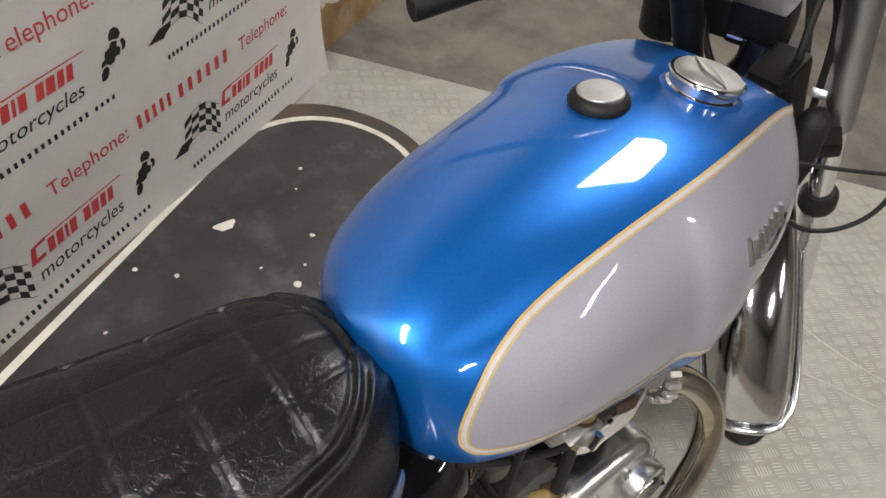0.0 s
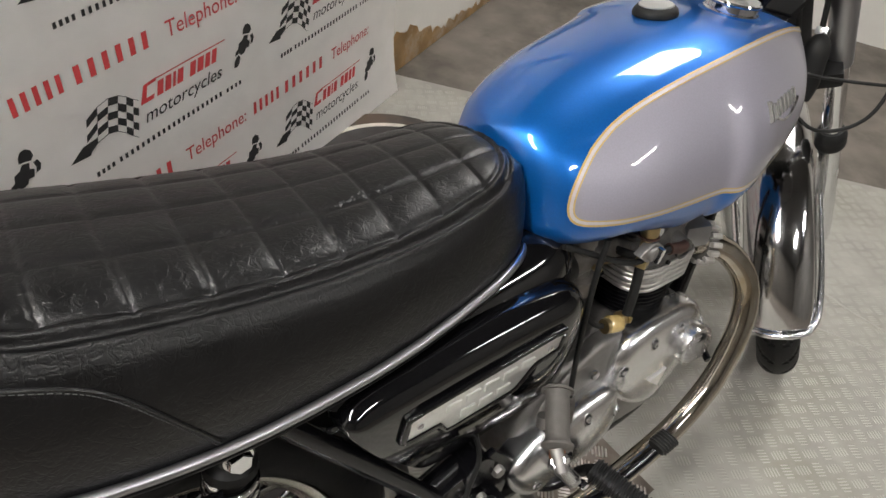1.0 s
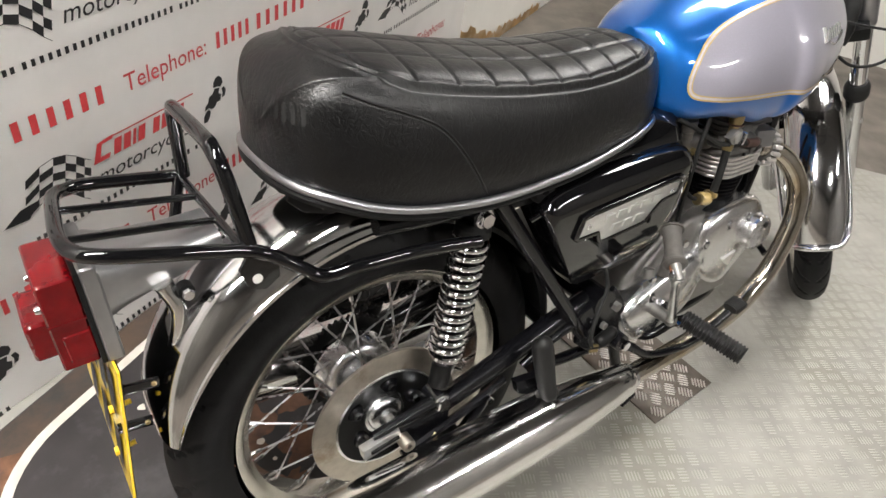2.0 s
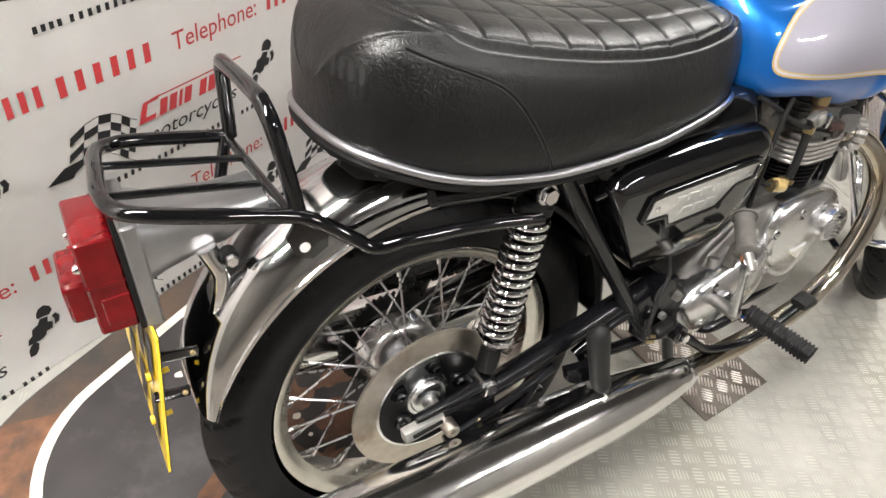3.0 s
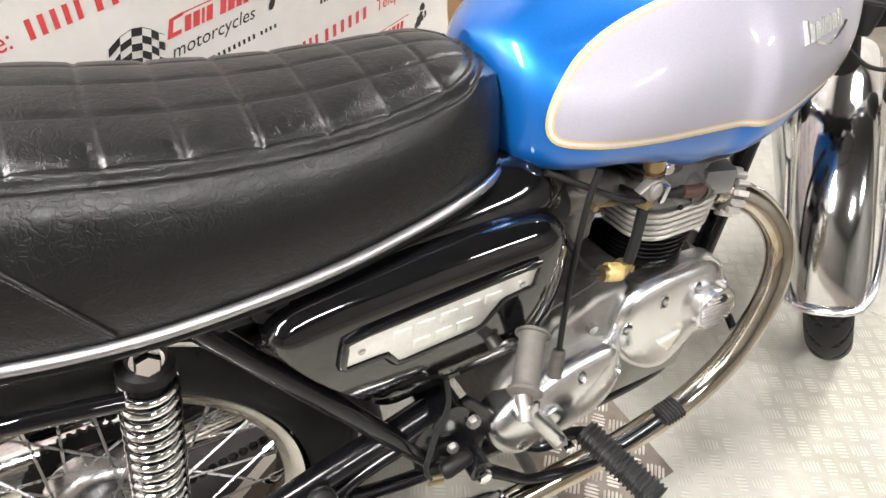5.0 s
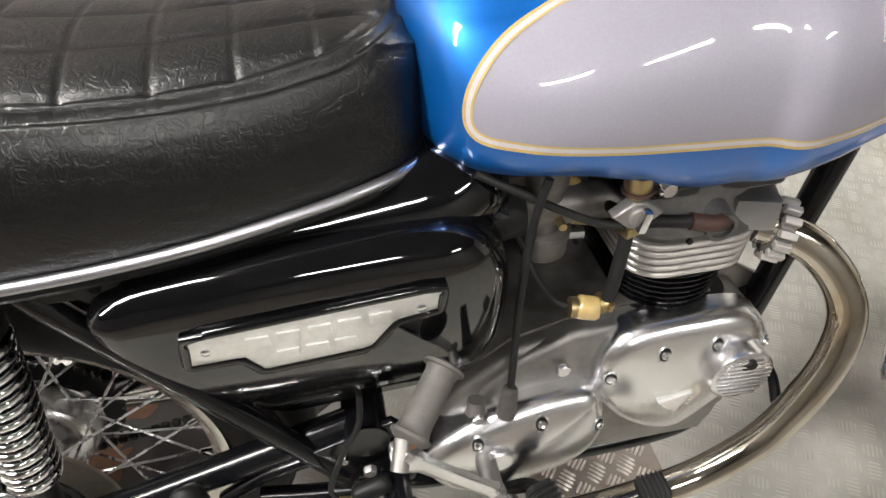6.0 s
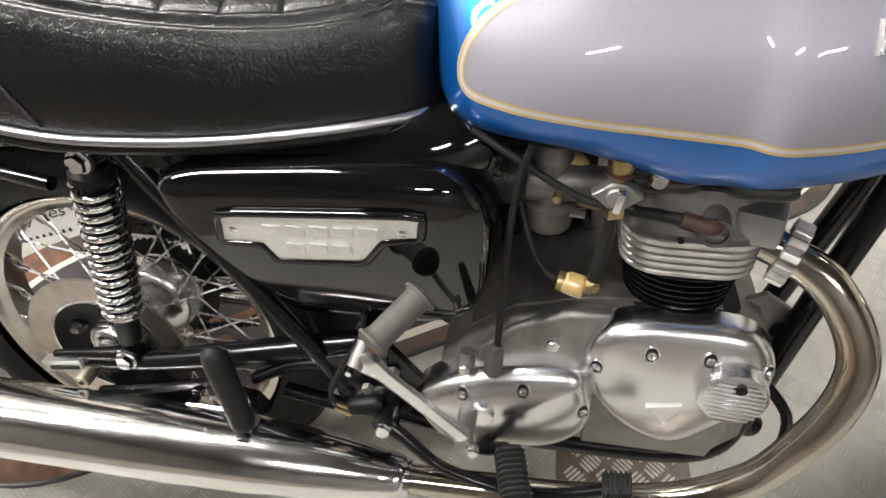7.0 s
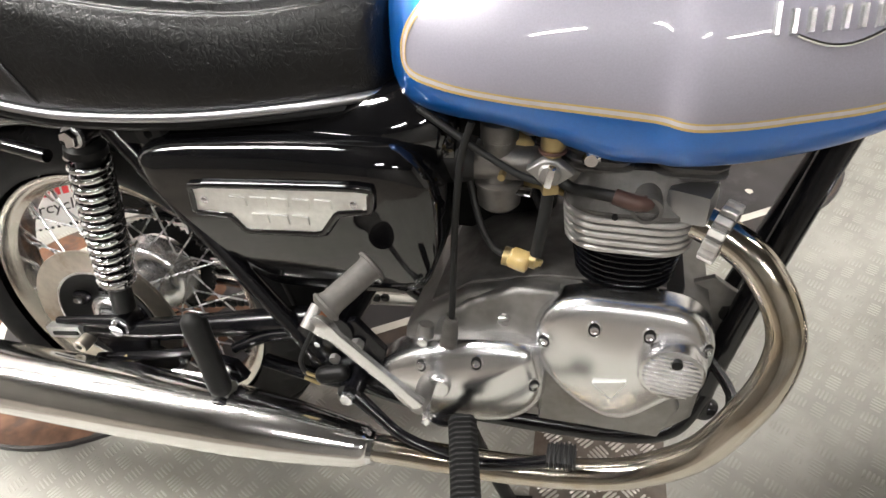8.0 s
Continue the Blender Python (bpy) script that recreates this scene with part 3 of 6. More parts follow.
for j in range(-2, 2):
    for i in range(-2, 3):
        cu, cv = 0.551 + 0.633 * i, 0.411 - 0.337 * j
        if cu + 0.2 < 1.88:
            flat_print("flag_print", chequer_flag(), cu, cv, "ink", "black and white chequered flag print", grid=0)
        if cu + 0.48 < 1.88:
            for k, poly in enumerate(red_mark()):
                flat_print("red_bar", [poly], cu, cv, "red_print", "plain red trade mark bar" if k else "plain red swept block", grid=0.05)
            word_at(WORD_MOTO, "lettering", cu + 0.203, cv - 0.012, "ink", "black slanted word motorcycles")
            row = flat_print("address_print", bars(0.05, 0.105, 4, 0.012, 0.0062) + bars(0.113, 0.452, 21, 0.013, 0.0088) + bars(0.462, 0.525, 4, 0.011, 0.0085), cu, cv - 0.064, "ink", grid=0.05)
            tagged(row, "row of small plain black print", kind="stuff")
        if cu + 0.58 < 1.88:
            flat_print("motif_print", MOTIF, cu, cv, "ink", "plain black printed motif")
        if cu + 0.53 < 1.88:
            word_at(WORD_TEL, "lettering", cu + 0.300, cv + 0.154, "red_print", "red word Telephone")
        if cu + 0.27 < 1.88:
            for poly in bars(-0.075, 0.048, 5, 0.038, 0.0135) + bars(0.064, 0.268, 6, 0.038, 0.020):
                flat_print("number_bar", [poly], cu, cv + 0.154, "red_print", grid=0)

# ---- the motorcycle: x ahead, y to its left, z up from the rear tyre's foot; it leans on its stand ----
BIKE = tagged(empty("motorcycle", pose(0, 0, 0.0, -8.5, 0, 0)),
              "blue and silver classic motorcycle leaning on its stand", "motorcycle")
RW = Vector((0, 0, 0.335))

# -- fuel tank --
def tank_mid(x):
    """The tank's middle line in plan."""
    return 0.03 + 0.10 * (x - 0.8)


tank_y = curve1([(0.500, -0.02), (0.506, -0.050), (0.516, -0.076), (0.528, -0.097), (0.542, -0.111), (0.56, -0.122), (0.60, -0.136), (0.66, -0.1455), (0.72, -0.147), (0.77, -0.1462), (0.792, -0.1468), (0.802, -0.1492), (0.812, -0.1545), (0.822, -0.1575), (0.835, -0.158),
                 (0.88, -0.151), (0.92, -0.140), (0.96, -0.130), (1.0, -0.118), (1.03, -0.105), (1.06, -0.082), (1.077, -0.050), (1.088, 0.015)])
tank_b = curve1([(0.487, 0.79), (0.52, 0.762), (0.555, 0.748), (0.65, 0.740), (0.71, 0.724), (0.76, 0.710), (0.82, 0.713), (0.90, 0.722),
                 (0.97, 0.738), (1.03, 0.765), (1.075, 0.81), (1.088, 0.84)])
tank_s = curve1([(0.487, 0.830), (0.50, 0.838), (0.53, 0.850), (0.56, 0.866), (0.60, 0.884), (0.65, 0.902), (0.70, 0.914), (0.77, 0.925), (0.85, 0.934), (0.93, 0.937),
                 (1.0, 0.933), (1.05, 0.927), (1.08, 0.916), (1.088, 0.890)])
tank_t = curve1([(0.487, 0.866), (0.50, 0.884), (0.53, 0.901), (0.57, 0.917), (0.63, 0.932), (0.70, 0.943), (0.78, 0.951), (0.86, 0.955), (0.95, 0.952),
                 (1.03, 0.943), (1.07, 0.930), (1.088, 0.898)])
tank_sy = curve1([(0.50, 0.005), (0.506, -0.024), (0.516, -0.046), (0.53, -0.062), (0.56, -0.076), (0.60, -0.082), (0.66, -0.0815), (0.75, -0.079), (0.84, -0.0755), (0.92, -0.066), (1.0, -0.051), (1.05, -0.041), (1.08, -0.033), (1.088, 0.015)])


def tank_section(x, n=6):
    m = tank_mid(x)
    a = m - tank_y(x)
    b, s, t = tank_b(x), tank_s(x), tank_t(x)
    k0 = min(0.92, max(0.45, (m - tank_sy(x)) / a))
    h = s - b
    q = 1 - k0
    half = [(0.0, b + 0.012), (0.55, b + 0.004), (0.80, b), (0.93, b + 0.10 * h), (0.99, b + 0.25 * h), (1.0, b + 0.42 * h), (k0 + 0.88 * q, b + 0.61 * h),
            (k0 + 0.62 * q, b + 0.78 * h), (k0 + 0.30 * q, b + 0.915 * h), (k0 + 0.10 * q, b + 0.980 * h), (k0, s), (k0 - 0.10, s + 0.36 * (t - s)), (k0 * 0.6, s + 0.70 * (t - s)), (k0 * 0.3, s + 0.93 * (t - s)), (0.0, t)]
    q = 0.255
    k1 = 0.745
    far = half[:6] + [(k1 + 0.88 * q, b + 0.61 * h), (k1 + 0.62 * q, b + 0.78 * h), (k1 + 0.30 * q, b + 0.915 * h), (k1 + 0.10 * q, b + 0.980 * h), (k1, s), (k1 - 0.12, s + 0.40 * (t - s)), (k1 * 0.6, s + 0.72 * (t - s)), (k1 * 0.3, s + 0.93 * (t - s)), (0.0, t)]
    w = min(1.0, max(0.0, (x - 0.505) / 0.115))
    w = w * w * (3 - 2 * w)
    ks = (0, 0.55, 0.80, 0.93, 0.99, 1.0, 0.985, 0.94, 0.86, 0.77, 0.66, 0.54, 0.38, 0.18, 0.0)
    zc = b + 0.42 * h
    oval = half[:6] + [(k, zc + (t - zc) * (1 - k ** 2.6) ** (1 / 2.2)) for k in ks[6:]]
    half = [(p[0] * w + o[0] * (1 - w), p[1] * w + o[1] * (1 - w)) for p, o in zip(half, oval)]
    w2 = min(1.0, max(0.0, (x - 0.505) / 0.36))
    w2 = w2 * w2 * (3 - 2 * w2)
    far = [(p[0] * w2 + o[0] * (1 - w2), p[1] * w2 + o[1] * (1 - w2)) for p, o in zip(far, oval)]
    right = [Vector((x, m - a * k, z)) for k, z in half]
    left = [Vector((x, m + a * k, z)) for k, z in far[1:-1]][::-1]
    return spline(right + left, n, True)


def tank():
    bm = bmesh.new()
    xs = [0.5003, 0.502, 0.506, 0.512, 0.520, 0.528, 0.538, 0.549] + [0.56 + 0.01 * i for i in range(22)] + [0.78 + 0.004 * i for i in range(15)] + [0.84 + 0.01 * i for i in range(20)] + [1.045, 1.058, 1.068, 1.076, 1.082, 1.086, 1.088]
    skin(bm, [tank_section(x) for x in xs])
    bmesh.ops.recalc_face_normals(bm, faces=bm.faces[:])
    return part("fuel_tank", bm, "blue", BIKE, "glossy metallic blue fuel tank with silver side panels")


TANK = tank()
_bm = bmesh.new()
_bm.from_mesh(TANK.data)
TANK_BVH = BVHTree.FromBMesh(_bm)


def on_tank(x, z, lift=0.0008, side=-1):
    hit = TANK_BVH.ray_cast(Vector((x, side * 0.5, z)), Vector((0, -side, 0)))
    if hit[0] is None:
        return None
    return hit[0] + hit[1] * lift


panel_lo = curve1([(0.539, 0.800), (0.550, 0.7905), (0.564, 0.7875), (0.625, 0.782), (0.708, 0.7775), (0.761, 0.774), (0.813, 0.770), (0.835, 0.770), (0.862, 0.772), (0.909, 0.777),
                   (0.98, 0.786), (1.03, 0.803), (1.075, 0.835)])
def panel_hi(x):
    """The stripe runs along the shoulder, then turns down behind."""
    if x > 0.60:
        return tank_s(x) - 0.001
    return panel_back(x)


panel_back = curve1([(0.539, 0.812), (0.543, 0.833), (0.553, 0.851), (0.572, 0.8685), (0.60, 0.883), (0.62, 0.890)])


def tank_panel():
    bm = bmesh.new()
    xs = [0.539, 0.541, 0.544, 0.548, 0.554, 0.562, 0.575] + [0.59 + 0.008 * i for i in range(24)] + [0.782 + 0.004 * i for i in range(14)] + [0.838 + 0.008 * i for i in range(27)] + [1.055, 1.063, 1.070, 1.075]
    cols = []
    for x in xs:
        lo, hi = panel_lo(x), panel_hi(x)
        col = []
        for k in range(25):
            p = on_tank(x, lo + (hi - lo) * k / 24, 0.0009)
            col.append(bm.verts.new(p) if p else None)
        cols.append(col)
    for a, b in zip(cols, cols[1:]):
        for k in range(24):
            q = (a[k], a[k + 1], b[k + 1], b[k])
            if all(q):
                bm.faces.new(q)
    return part("side_panel", bm, "silver", TANK, "silver-lilac painted side panel")


tank_panel()


def stripe(name, off, width, material, lift):
    """A painted line along the panel's border, off metres outside it."""
    hi = [(x, panel_hi(x)) for x in [1.074 - 0.03 * i for i in range(16)]]
    low = [(0.60 + 0.03 * i, panel_lo(0.60 + 0.03 * i)) for i in range(16)]
    corner = [(0.586, 0.8765), (0.566, 0.864), (0.551, 0.848), (0.5425, 0.832), (0.5385, 0.816), (0.5395, 0.802), (0.546, 0.7925), (0.558, 0.7885), (0.578, 0.7865)]
    path = spline([(x, 0, z) for x, z in hi + corner + low], 5)
    line = [q for q in (TANK_BVH.ray_cast(Vector((p.x, -0.5, p.z)), Vector((0, 1, 0))) for p in path) if q[0] is not None]
    mid = [q[0].copy() for q in line]
    for k in range(10):
        mid = [mid[0]] + [(a + 2 * b + c) / 4 for a, b, c in zip(mid, mid[1:], mid[2:])] + [mid[-1]]
    line = [TANK_BVH.find_nearest(q) for q in mid]
    bm = bmesh.new()
    prev = None
    for i, q in enumerate(line):
        d = (line[min(i + 1, len(line) - 1)][0] - line[max(i - 1, 0)][0]).normalized()
        nrm = q[1] if q[1].y < 0 or q[1].z > 0 else -q[1]
        o = d.cross(nrm).normalized()
        now = []
        for w in (-width / 2, width / 2):
            hit = TANK_BVH.find_nearest(q[0] + o * (off + w))
            now.append(bm.verts.new(hit[0] + nrm * lift))
        if prev:
            bm.faces.new((prev[0], prev[1], now[1], now[0]))
        prev = now
    part(name, bm, material, TANK, smooth=60)


stripe("gold_line", 0.0005, 0.0028, "gold", 0.0016)
stripe("pale_line", -0.0030, 0.0042, "pale", 0.0013)
stripe("gold_line", -0.0062, 0.0019, "gold", 0.0016)


def tank_top(x, y):
    hit = TANK_BVH.ray_cast(Vector((x, y, 1.3)), Vector((0, 0, -1)))
    return hit[0], hit[1]


def turned(name, prof, at, nrm, material, parent, label="", segs=48):
    bm = lathe(prof, (0, 0, 0), "z", segs)
    m = Matrix.Translation(at) @ Vector(nrm).to_track_quat("Z", "Y").to_matrix().to_4x4()
    bm.transform(m)
    return part(name, bm, material, parent, label)


p, n = tank_top(0.834, 0.049)
G = turned("centre_grommet", [(0.0, -0.004), (0.029, -0.004), (0.032, 0.0), (0.0325, 0.003), (0.0305, 0.008), (0.0265, 0.012), (0.025, 0.0125), (0.0, 0.0125)], p, n, "rubber", TANK, "black rubber tank mounting grommet")
turned("grommet_plug", [(0.0245, 0.012), (0.0245, 0.0135), (0.0235, 0.0145), (0.012, 0.0152), (0.0, 0.0152)], p, n, "lid", G, "silver round plug")
p, n = tank_top(0.961, 0.013)
CAP = turned("filler_cap", [(0.0, -0.006), (0.041, -0.006), (0.041, 0.002), (0.0385, 0.004), (0.0385, 0.012), (0.0415, 0.0135), (0.0425, 0.0155), (0.0415, 0.0175), (0.039, 0.0185), (0.036, 0.0182), (0.0, 0.0175)], p, n, "chrome", TANK, "chrome twist filler cap", 64)
bm = bmesh.new()
skin(bm, [[Vector((0.034 * s, w * (1 - 0.8 * s * s), z)) for s, w, z in [(k / 12 * 2 - 1, sg * ww, zz) for k in range(13)]] for sg, ww, zz in ((-1, 0.011, 0.0172), (-1, 0.008, 0.0205), (-1, 0.003, 0.0218), (1, 0.003, 0.0218), (1, 0.008, 0.0205), (1, 0.011, 0.0172))], closed=False)
bm.transform(Matrix.Translation(p) @ Vector(n).to_track_quat("Z", "Y").to_matrix().to_4x4() @ pose(0, 0, 0, 0, 0, 15))
turned("cap_lid", [(0.0372, 0.0182), (0.0372, 0.0188), (0.036, 0.0192), (0.0, 0.0185)], p, n, "lid", CAP, "brushed lid face")
part("cap_grip", bm, "lid", CAP, "raised grip bar")
turned("cap_seat", [(0.0415, -0.01), (0.046, -0.008), (0.047, -0.003), (0.0415, 0.001)], p, n, "blue", CAP)


def tank_badge():
    """Plain chrome uprights over a swept bar, where the maker's mark sits."""
    z0 = 0.851
    first = None
    for k in range(7):
        x = 0.872 + k * 0.0135
        hgt = 0.026 if k == 0 else 0.020
        bm = bmesh.new()
        pts = [on_tank(x + dx, z0 + dz + 0.0008 * k, l) for dx, dz, l in ((0, 0, 0.001), (0.0075, 0, 0.001), (0.0075, hgt, 0.001), (0, hgt, 0.001), (0.002, 0.0015, 0.005), (0.0055, 0.0015, 0.005), (0.0055, hgt - 0.0015, 0.005), (0.002, hgt - 0.0015, 0.005))]
        if not all(pts):
            continue
        v = [bm.verts.new(c) for c in pts]
        for f in ((4, 5, 6, 7), (0, 1, 5, 4), (1, 2, 6, 5), (2, 3, 7, 6), (3, 0, 4, 7)):
            bm.faces.new([v[q] for q in f])
        ob = part("badge_upright", bm, "alloy", TANK, "plain chrome badge upright")
        first = first or ob
    pts = []
    for k in range(13):
        s = k / 12
        q = on_tank(0.893 + 0.078 * s, z0 + 0.001 - 0.012 * math.sin(math.pi * s) + 0.008 * s, 0.003)
        if q:
            pts.append(q)
    part("badge_sweep", tube(pts, 0.0018, 2, 6), "chrome", TANK, "chrome swept badge bar")


tank_badge()

# -- seat --
seat_hw = curve1([(-0.156, 0.0), (-0.154, 0.036), (-0.146, 0.070), (-0.128, 0.099), (-0.098, 0.119), (-0.055, 0.132), (0.0, 0.139), (0.10, 0.142), (0.2, 0.140), (0.3, 0.132),
                  (0.40, 0.115), (0.45, 0.102), (0.49, 0.083), (0.51, 0.060), (0.52, 0.03), (0.523, 0.0)])
seat_b = curve1([(-0.156, 0.785), (-0.11, 0.772), (-0.06, 0.755), (0.0, 0.741), (0.10, 0.729), (0.20, 0.729), (0.30, 0.734), (0.40, 0.743), (0.46, 0.749), (0.523, 0.753)])
seat_e = curve1([(-0.156, 0.830), (-0.151, 0.858), (-0.138, 0.884), (-0.115, 0.900), (-0.075, 0.904), (-0.03, 0.897), (0.0, 0.888), (0.08, 0.872), (0.18, 0.857), (0.29, 0.848), (0.38, 0.849), (0.45, 0.858), (0.50, 0.852), (0.523, 0.835)])
seat_c = curve1([(-0.156, 0.834), (-0.151, 0.866), (-0.138, 0.897), (-0.115, 0.917), (-0.075, 0.925), (-0.03, 0.922), (0.02, 0.914), (0.10, 0.900), (0.18, 0.888), (0.28, 0.880), (0.38, 0.881), (0.46, 0.880), (0.50, 0.867), (0.523, 0.842)])


def quilt_half(x):
    """Half width of the quilted top, rounded off at both ends."""
    k = 1.0
    if x < 0.0:
        k = math.sqrt(max(0.0, 1 - min(1.0, (0.0 - x) / 0.088) ** 3))
    elif x > 0.43:
        k = math.sqrt(max(0.0, 1 - min(1.0, (x - 0.43) / 0.066) ** 2.5))
    return 0.815 * seat_hw(x) * k


QX = np.concatenate((-0.088 + 0.03 * np.linspace(0, 1, 60) ** 2, np.linspace(-0.058, 0.46, 180), 0.496 - 0.036 * np.linspace(1, 0, 60) ** 2))
QY = np.array([quilt_half(float(v)) for v in QX])


def seat_ring(x, n=96):
    """Section of the cover, from the right trim over the top to the left, then the flat base."""
    w, b, e, c = seat_hw(x), seat_b(x), seat_e(x), seat_c(x)
    side = [(1.0, b), (1.03, b + 0.25 * (e - b)), (1.02, b + 0.55 * (e - b)), (0.95, b + 0.85 * (e - b)), (0.845, e), (0.80, e + 0.006), (0.62, e + 0.60 * (c - e)), (0.32, e + 0.90 * (c - e))]
    pts = [Vector((x, -k * w, z)) for k, z in side] + [Vector((x, 0, c))] + [Vector((x, k * w, z)) for k, z in side[::-1]]
    cells = 0.0605
    out = []
    dense = spline(pts, 12)
    ys = np.array([abs(p.y) for p in dense])
    dist = np.sqrt(np.min((QX[:, None] - x) ** 2 + (QY[:, None] - ys[None, :]) ** 2, axis=0))
    q0 = quilt_half(x) if -0.088 < x < 0.496 else -1.0
    for p, far in zip(dense, dist):
        q = p.copy()
        if w > 0.03 and p.z > b + 0.6 * (e - b):
            d = far if abs(p.y) > q0 else -far
            if d < 0:
                gx = abs((x - 0.003) / cells - round((x - 0.003) / cells)) * cells
                gy = min(abs(p.y - l * w / 0.14) for l in (-0.056, 0.0, 0.056))
                g = math.exp(-(gx / 0.0024) ** 2) + math.exp(-(gy / 0.0026) ** 2)
                pad = math.sin(math.pi * min(0.5, gx / cells)) * math.sin(math.pi * min(0.5, gy / 0.056))
                q.z += (0.0018 * pad ** 0.7 - 0.0018 * min(1.0, g)) * min(1.0, -d / 0.004)
            for at in (0.0, 0.0105):
                q.z += 0.0030 * math.exp(-((d - at) / 0.0028) ** 2) - 0.0022 * math.exp(-((d - at + 0.0058) / 0.0024) ** 2)
        out.append(q)
    return out


def seat():
    bm = bmesh.new()
    xs = [-0.1558, -0.155, -0.1535, -0.151, -0.148, -0.144] + [-0.140 + 0.0025 * i for i in range(253)] + [0.4955, 0.500, 0.504, 0.508, 0.5115, 0.515, 0.518, 0.5205, 0.5225]
    skin(bm, [seat_ring(x) for x in xs])
    return part("seat", bm, "leather", BIKE, "black leather-look dual seat with quilted top", smooth=70)


SEAT = seat()
_bm = bmesh.new()
_bm.from_mesh(SEAT.data)
SEAT_BVH = BVHTree.FromBMesh(_bm)


def rim_path(f, grow=0.004, dz=0.0, steps=90):
    """Round the seat's foot."""
    xs = [0.515 - (0.670) * 0.5 * (1 - math.cos(math.pi * k / steps)) for k in range(steps + 1)]
    right = [Vector((x, -seat_hw(x) - grow, f(x) + dz)) for x in xs]
    return right + [Vector((p.x, -p.y, p.z)) for p in right[::-1]]


bm = bmesh.new()
sweep(bm, rim_path(seat_b, 0.0058, 0.003), 0.0055, 12)
part("trim_strip", bm, "beading", SEAT, "bright metal trim strip round the seat foot")
bm = bmesh.new()
sweep(bm, rim_path(seat_b, -0.001, -0.008), 0.007, 8)
part("base_edge", bm, "dull", SEAT, "black seat base edge")
base = bmesh.new()
xs = [-0.150 + 0.0272 * i for i in range(25)]
skin(base, [[Vector((x, -seat_hw(x) * 0.97, seat_b(x) - 0.004)), Vector((x, -seat_hw(x) * 0.9, seat_b(x) - 0.020)), Vector((x, seat_hw(x) * 0.9, seat_b(x) - 0.020)), Vector((x, seat_hw(x) * 0.97, seat_b(x) - 0.004))] for x in xs])
part("seat_base", base, "dull", SEAT, "black steel seat base")


def on_seat(x, z, lift=0.0):
    hit = SEAT_BVH.ray_cast(Vector((x, -0.6, z)), Vector((0, 1, 0)))
    return (hit[0] + hit[1] * lift) if hit[0] else None


def welt(pts):
    q = [c for c in (on_seat(x, z, 0.0006) for x, z in [(v.x, v.z) for v in spline([(x, 0, z) for x, z in pts], 8)]) if c]
    if len(q) > 3:
        part("seam_welt", tube(q, 0.0019, 1, 6, straight=True), "leather", SEAT, "raised seam welt")
        bm = bmesh.new()
        run = [c + Vector((-0.0025, -0.0006, -0.0025)) for c in q]
        for a, b in zip(run, run[1:]):
            n = max(1, int((b - a).length / 0.0042))
            for i in range(n):
                sweep(bm, [a.lerp(b, (i + 0.1) / n), a.lerp(b, (i + 0.75) / n)], 0.00055, 5)
        part("stitching", bm, "stitch", SEAT, "grey stitch thread beside the seam")


# -- side cover --
cover_t = curve1([(0.208, 0.682), (0.216, 0.694), (0.235, 0.704), (0.30, 0.711), (0.41, 0.718), (0.52, 0.719), (0.545, 0.712), (0.562, 0.696), (0.576, 0.674), (0.583, 0.645)])
cover_b = curve1([(0.208, 0.678), (0.25, 0.608), (0.285, 0.558), (0.318, 0.511), (0.334, 0.494), (0.354, 0.487), (0.45, 0.493), (0.530, 0.505), (0.552, 0.520), (0.568, 0.560), (0.579, 0.60), (0.583, 0.62)])


def face_fall(d):
    """How far the cover's bowed face falls inwards at d below its ridge."""
    return 0.06 * d + 0.72 * d * d


def side_cover():
    """A moulded lid: a rounded ridge along the top, the face below it falling inwards."""
    bm = bmesh.new()
    rings = []
    xs = [0.2085, 0.211, 0.216, 0.225, 0.238] + [0.25 + 0.0125 * i for i in range(25)] + [0.558, 0.565, 0.571, 0.576, 0.580, 0.583]
    for x in xs:
        t, b = cover_t(x), cover_b(x)
        edge = min(1.0, (x - 0.2075) / 0.016, (0.5845 - x) / 0.020)
        out = 0.030 * math.sqrt(max(0.0, 1 - (1 - max(edge, 0)) ** 2))
        h = t - b
        pts = [(-0.085, t - 0.001)]
        for k in range(7):
            a = math.pi / 2 * k / 6
            pts.append((-0.127 - out * math.sin(a), t - min(0.032, 0.45 * h) * (1 - math.cos(a))))
        y1, z1 = pts[-1]
        z2 = b + 0.004
        fall = max(0.0, z1 - b)
        for k in range(1, 10):
            pts.append((y1 + face_fall(fall * k / 9), z1 + (z2 - z1) * k / 9))
        pts += [(pts[-1][0] + 0.006, b), (-0.085, b)]
        tuck = 0.034 * max(0.0, (x - 0.515) / 0.068) ** 2
        rings.append([Vector((x, min(-0.06, y + tuck), z)) for y, z in pts])
    skin(bm, rings)
    return part("side_cover", bm, "gloss", BIKE, "gloss black side cover with a metal badge", smooth=50)


COVER = side_cover()
shelf = bmesh.new()
skin(shelf, [[Vector((x, -0.09, z0 - 0.02)), Vector((x, -0.118 * f, z0)), Vector((x, -0.120 * f, z0 + 0.012)), Vector((x, -0.112 * f, z0 + 0.026)), Vector((x, -0.096 * f, z1)), Vector((x, -0.05, z1 + 0.010)), Vector((x, -0.05, z0))]
             for x, z0, z1, f in [(0.235 + 0.0175 * i, 0.690 + 0.012 * i / 15, 0.722 + 0.045 * i / 20, 1.0 - 0.25 * max(0, (i - 16) / 4) ** 2) for i in range(21)]])
part("airbox_top", shelf, "gloss", BIKE, "gloss black airbox flank under the seat", smooth=60)
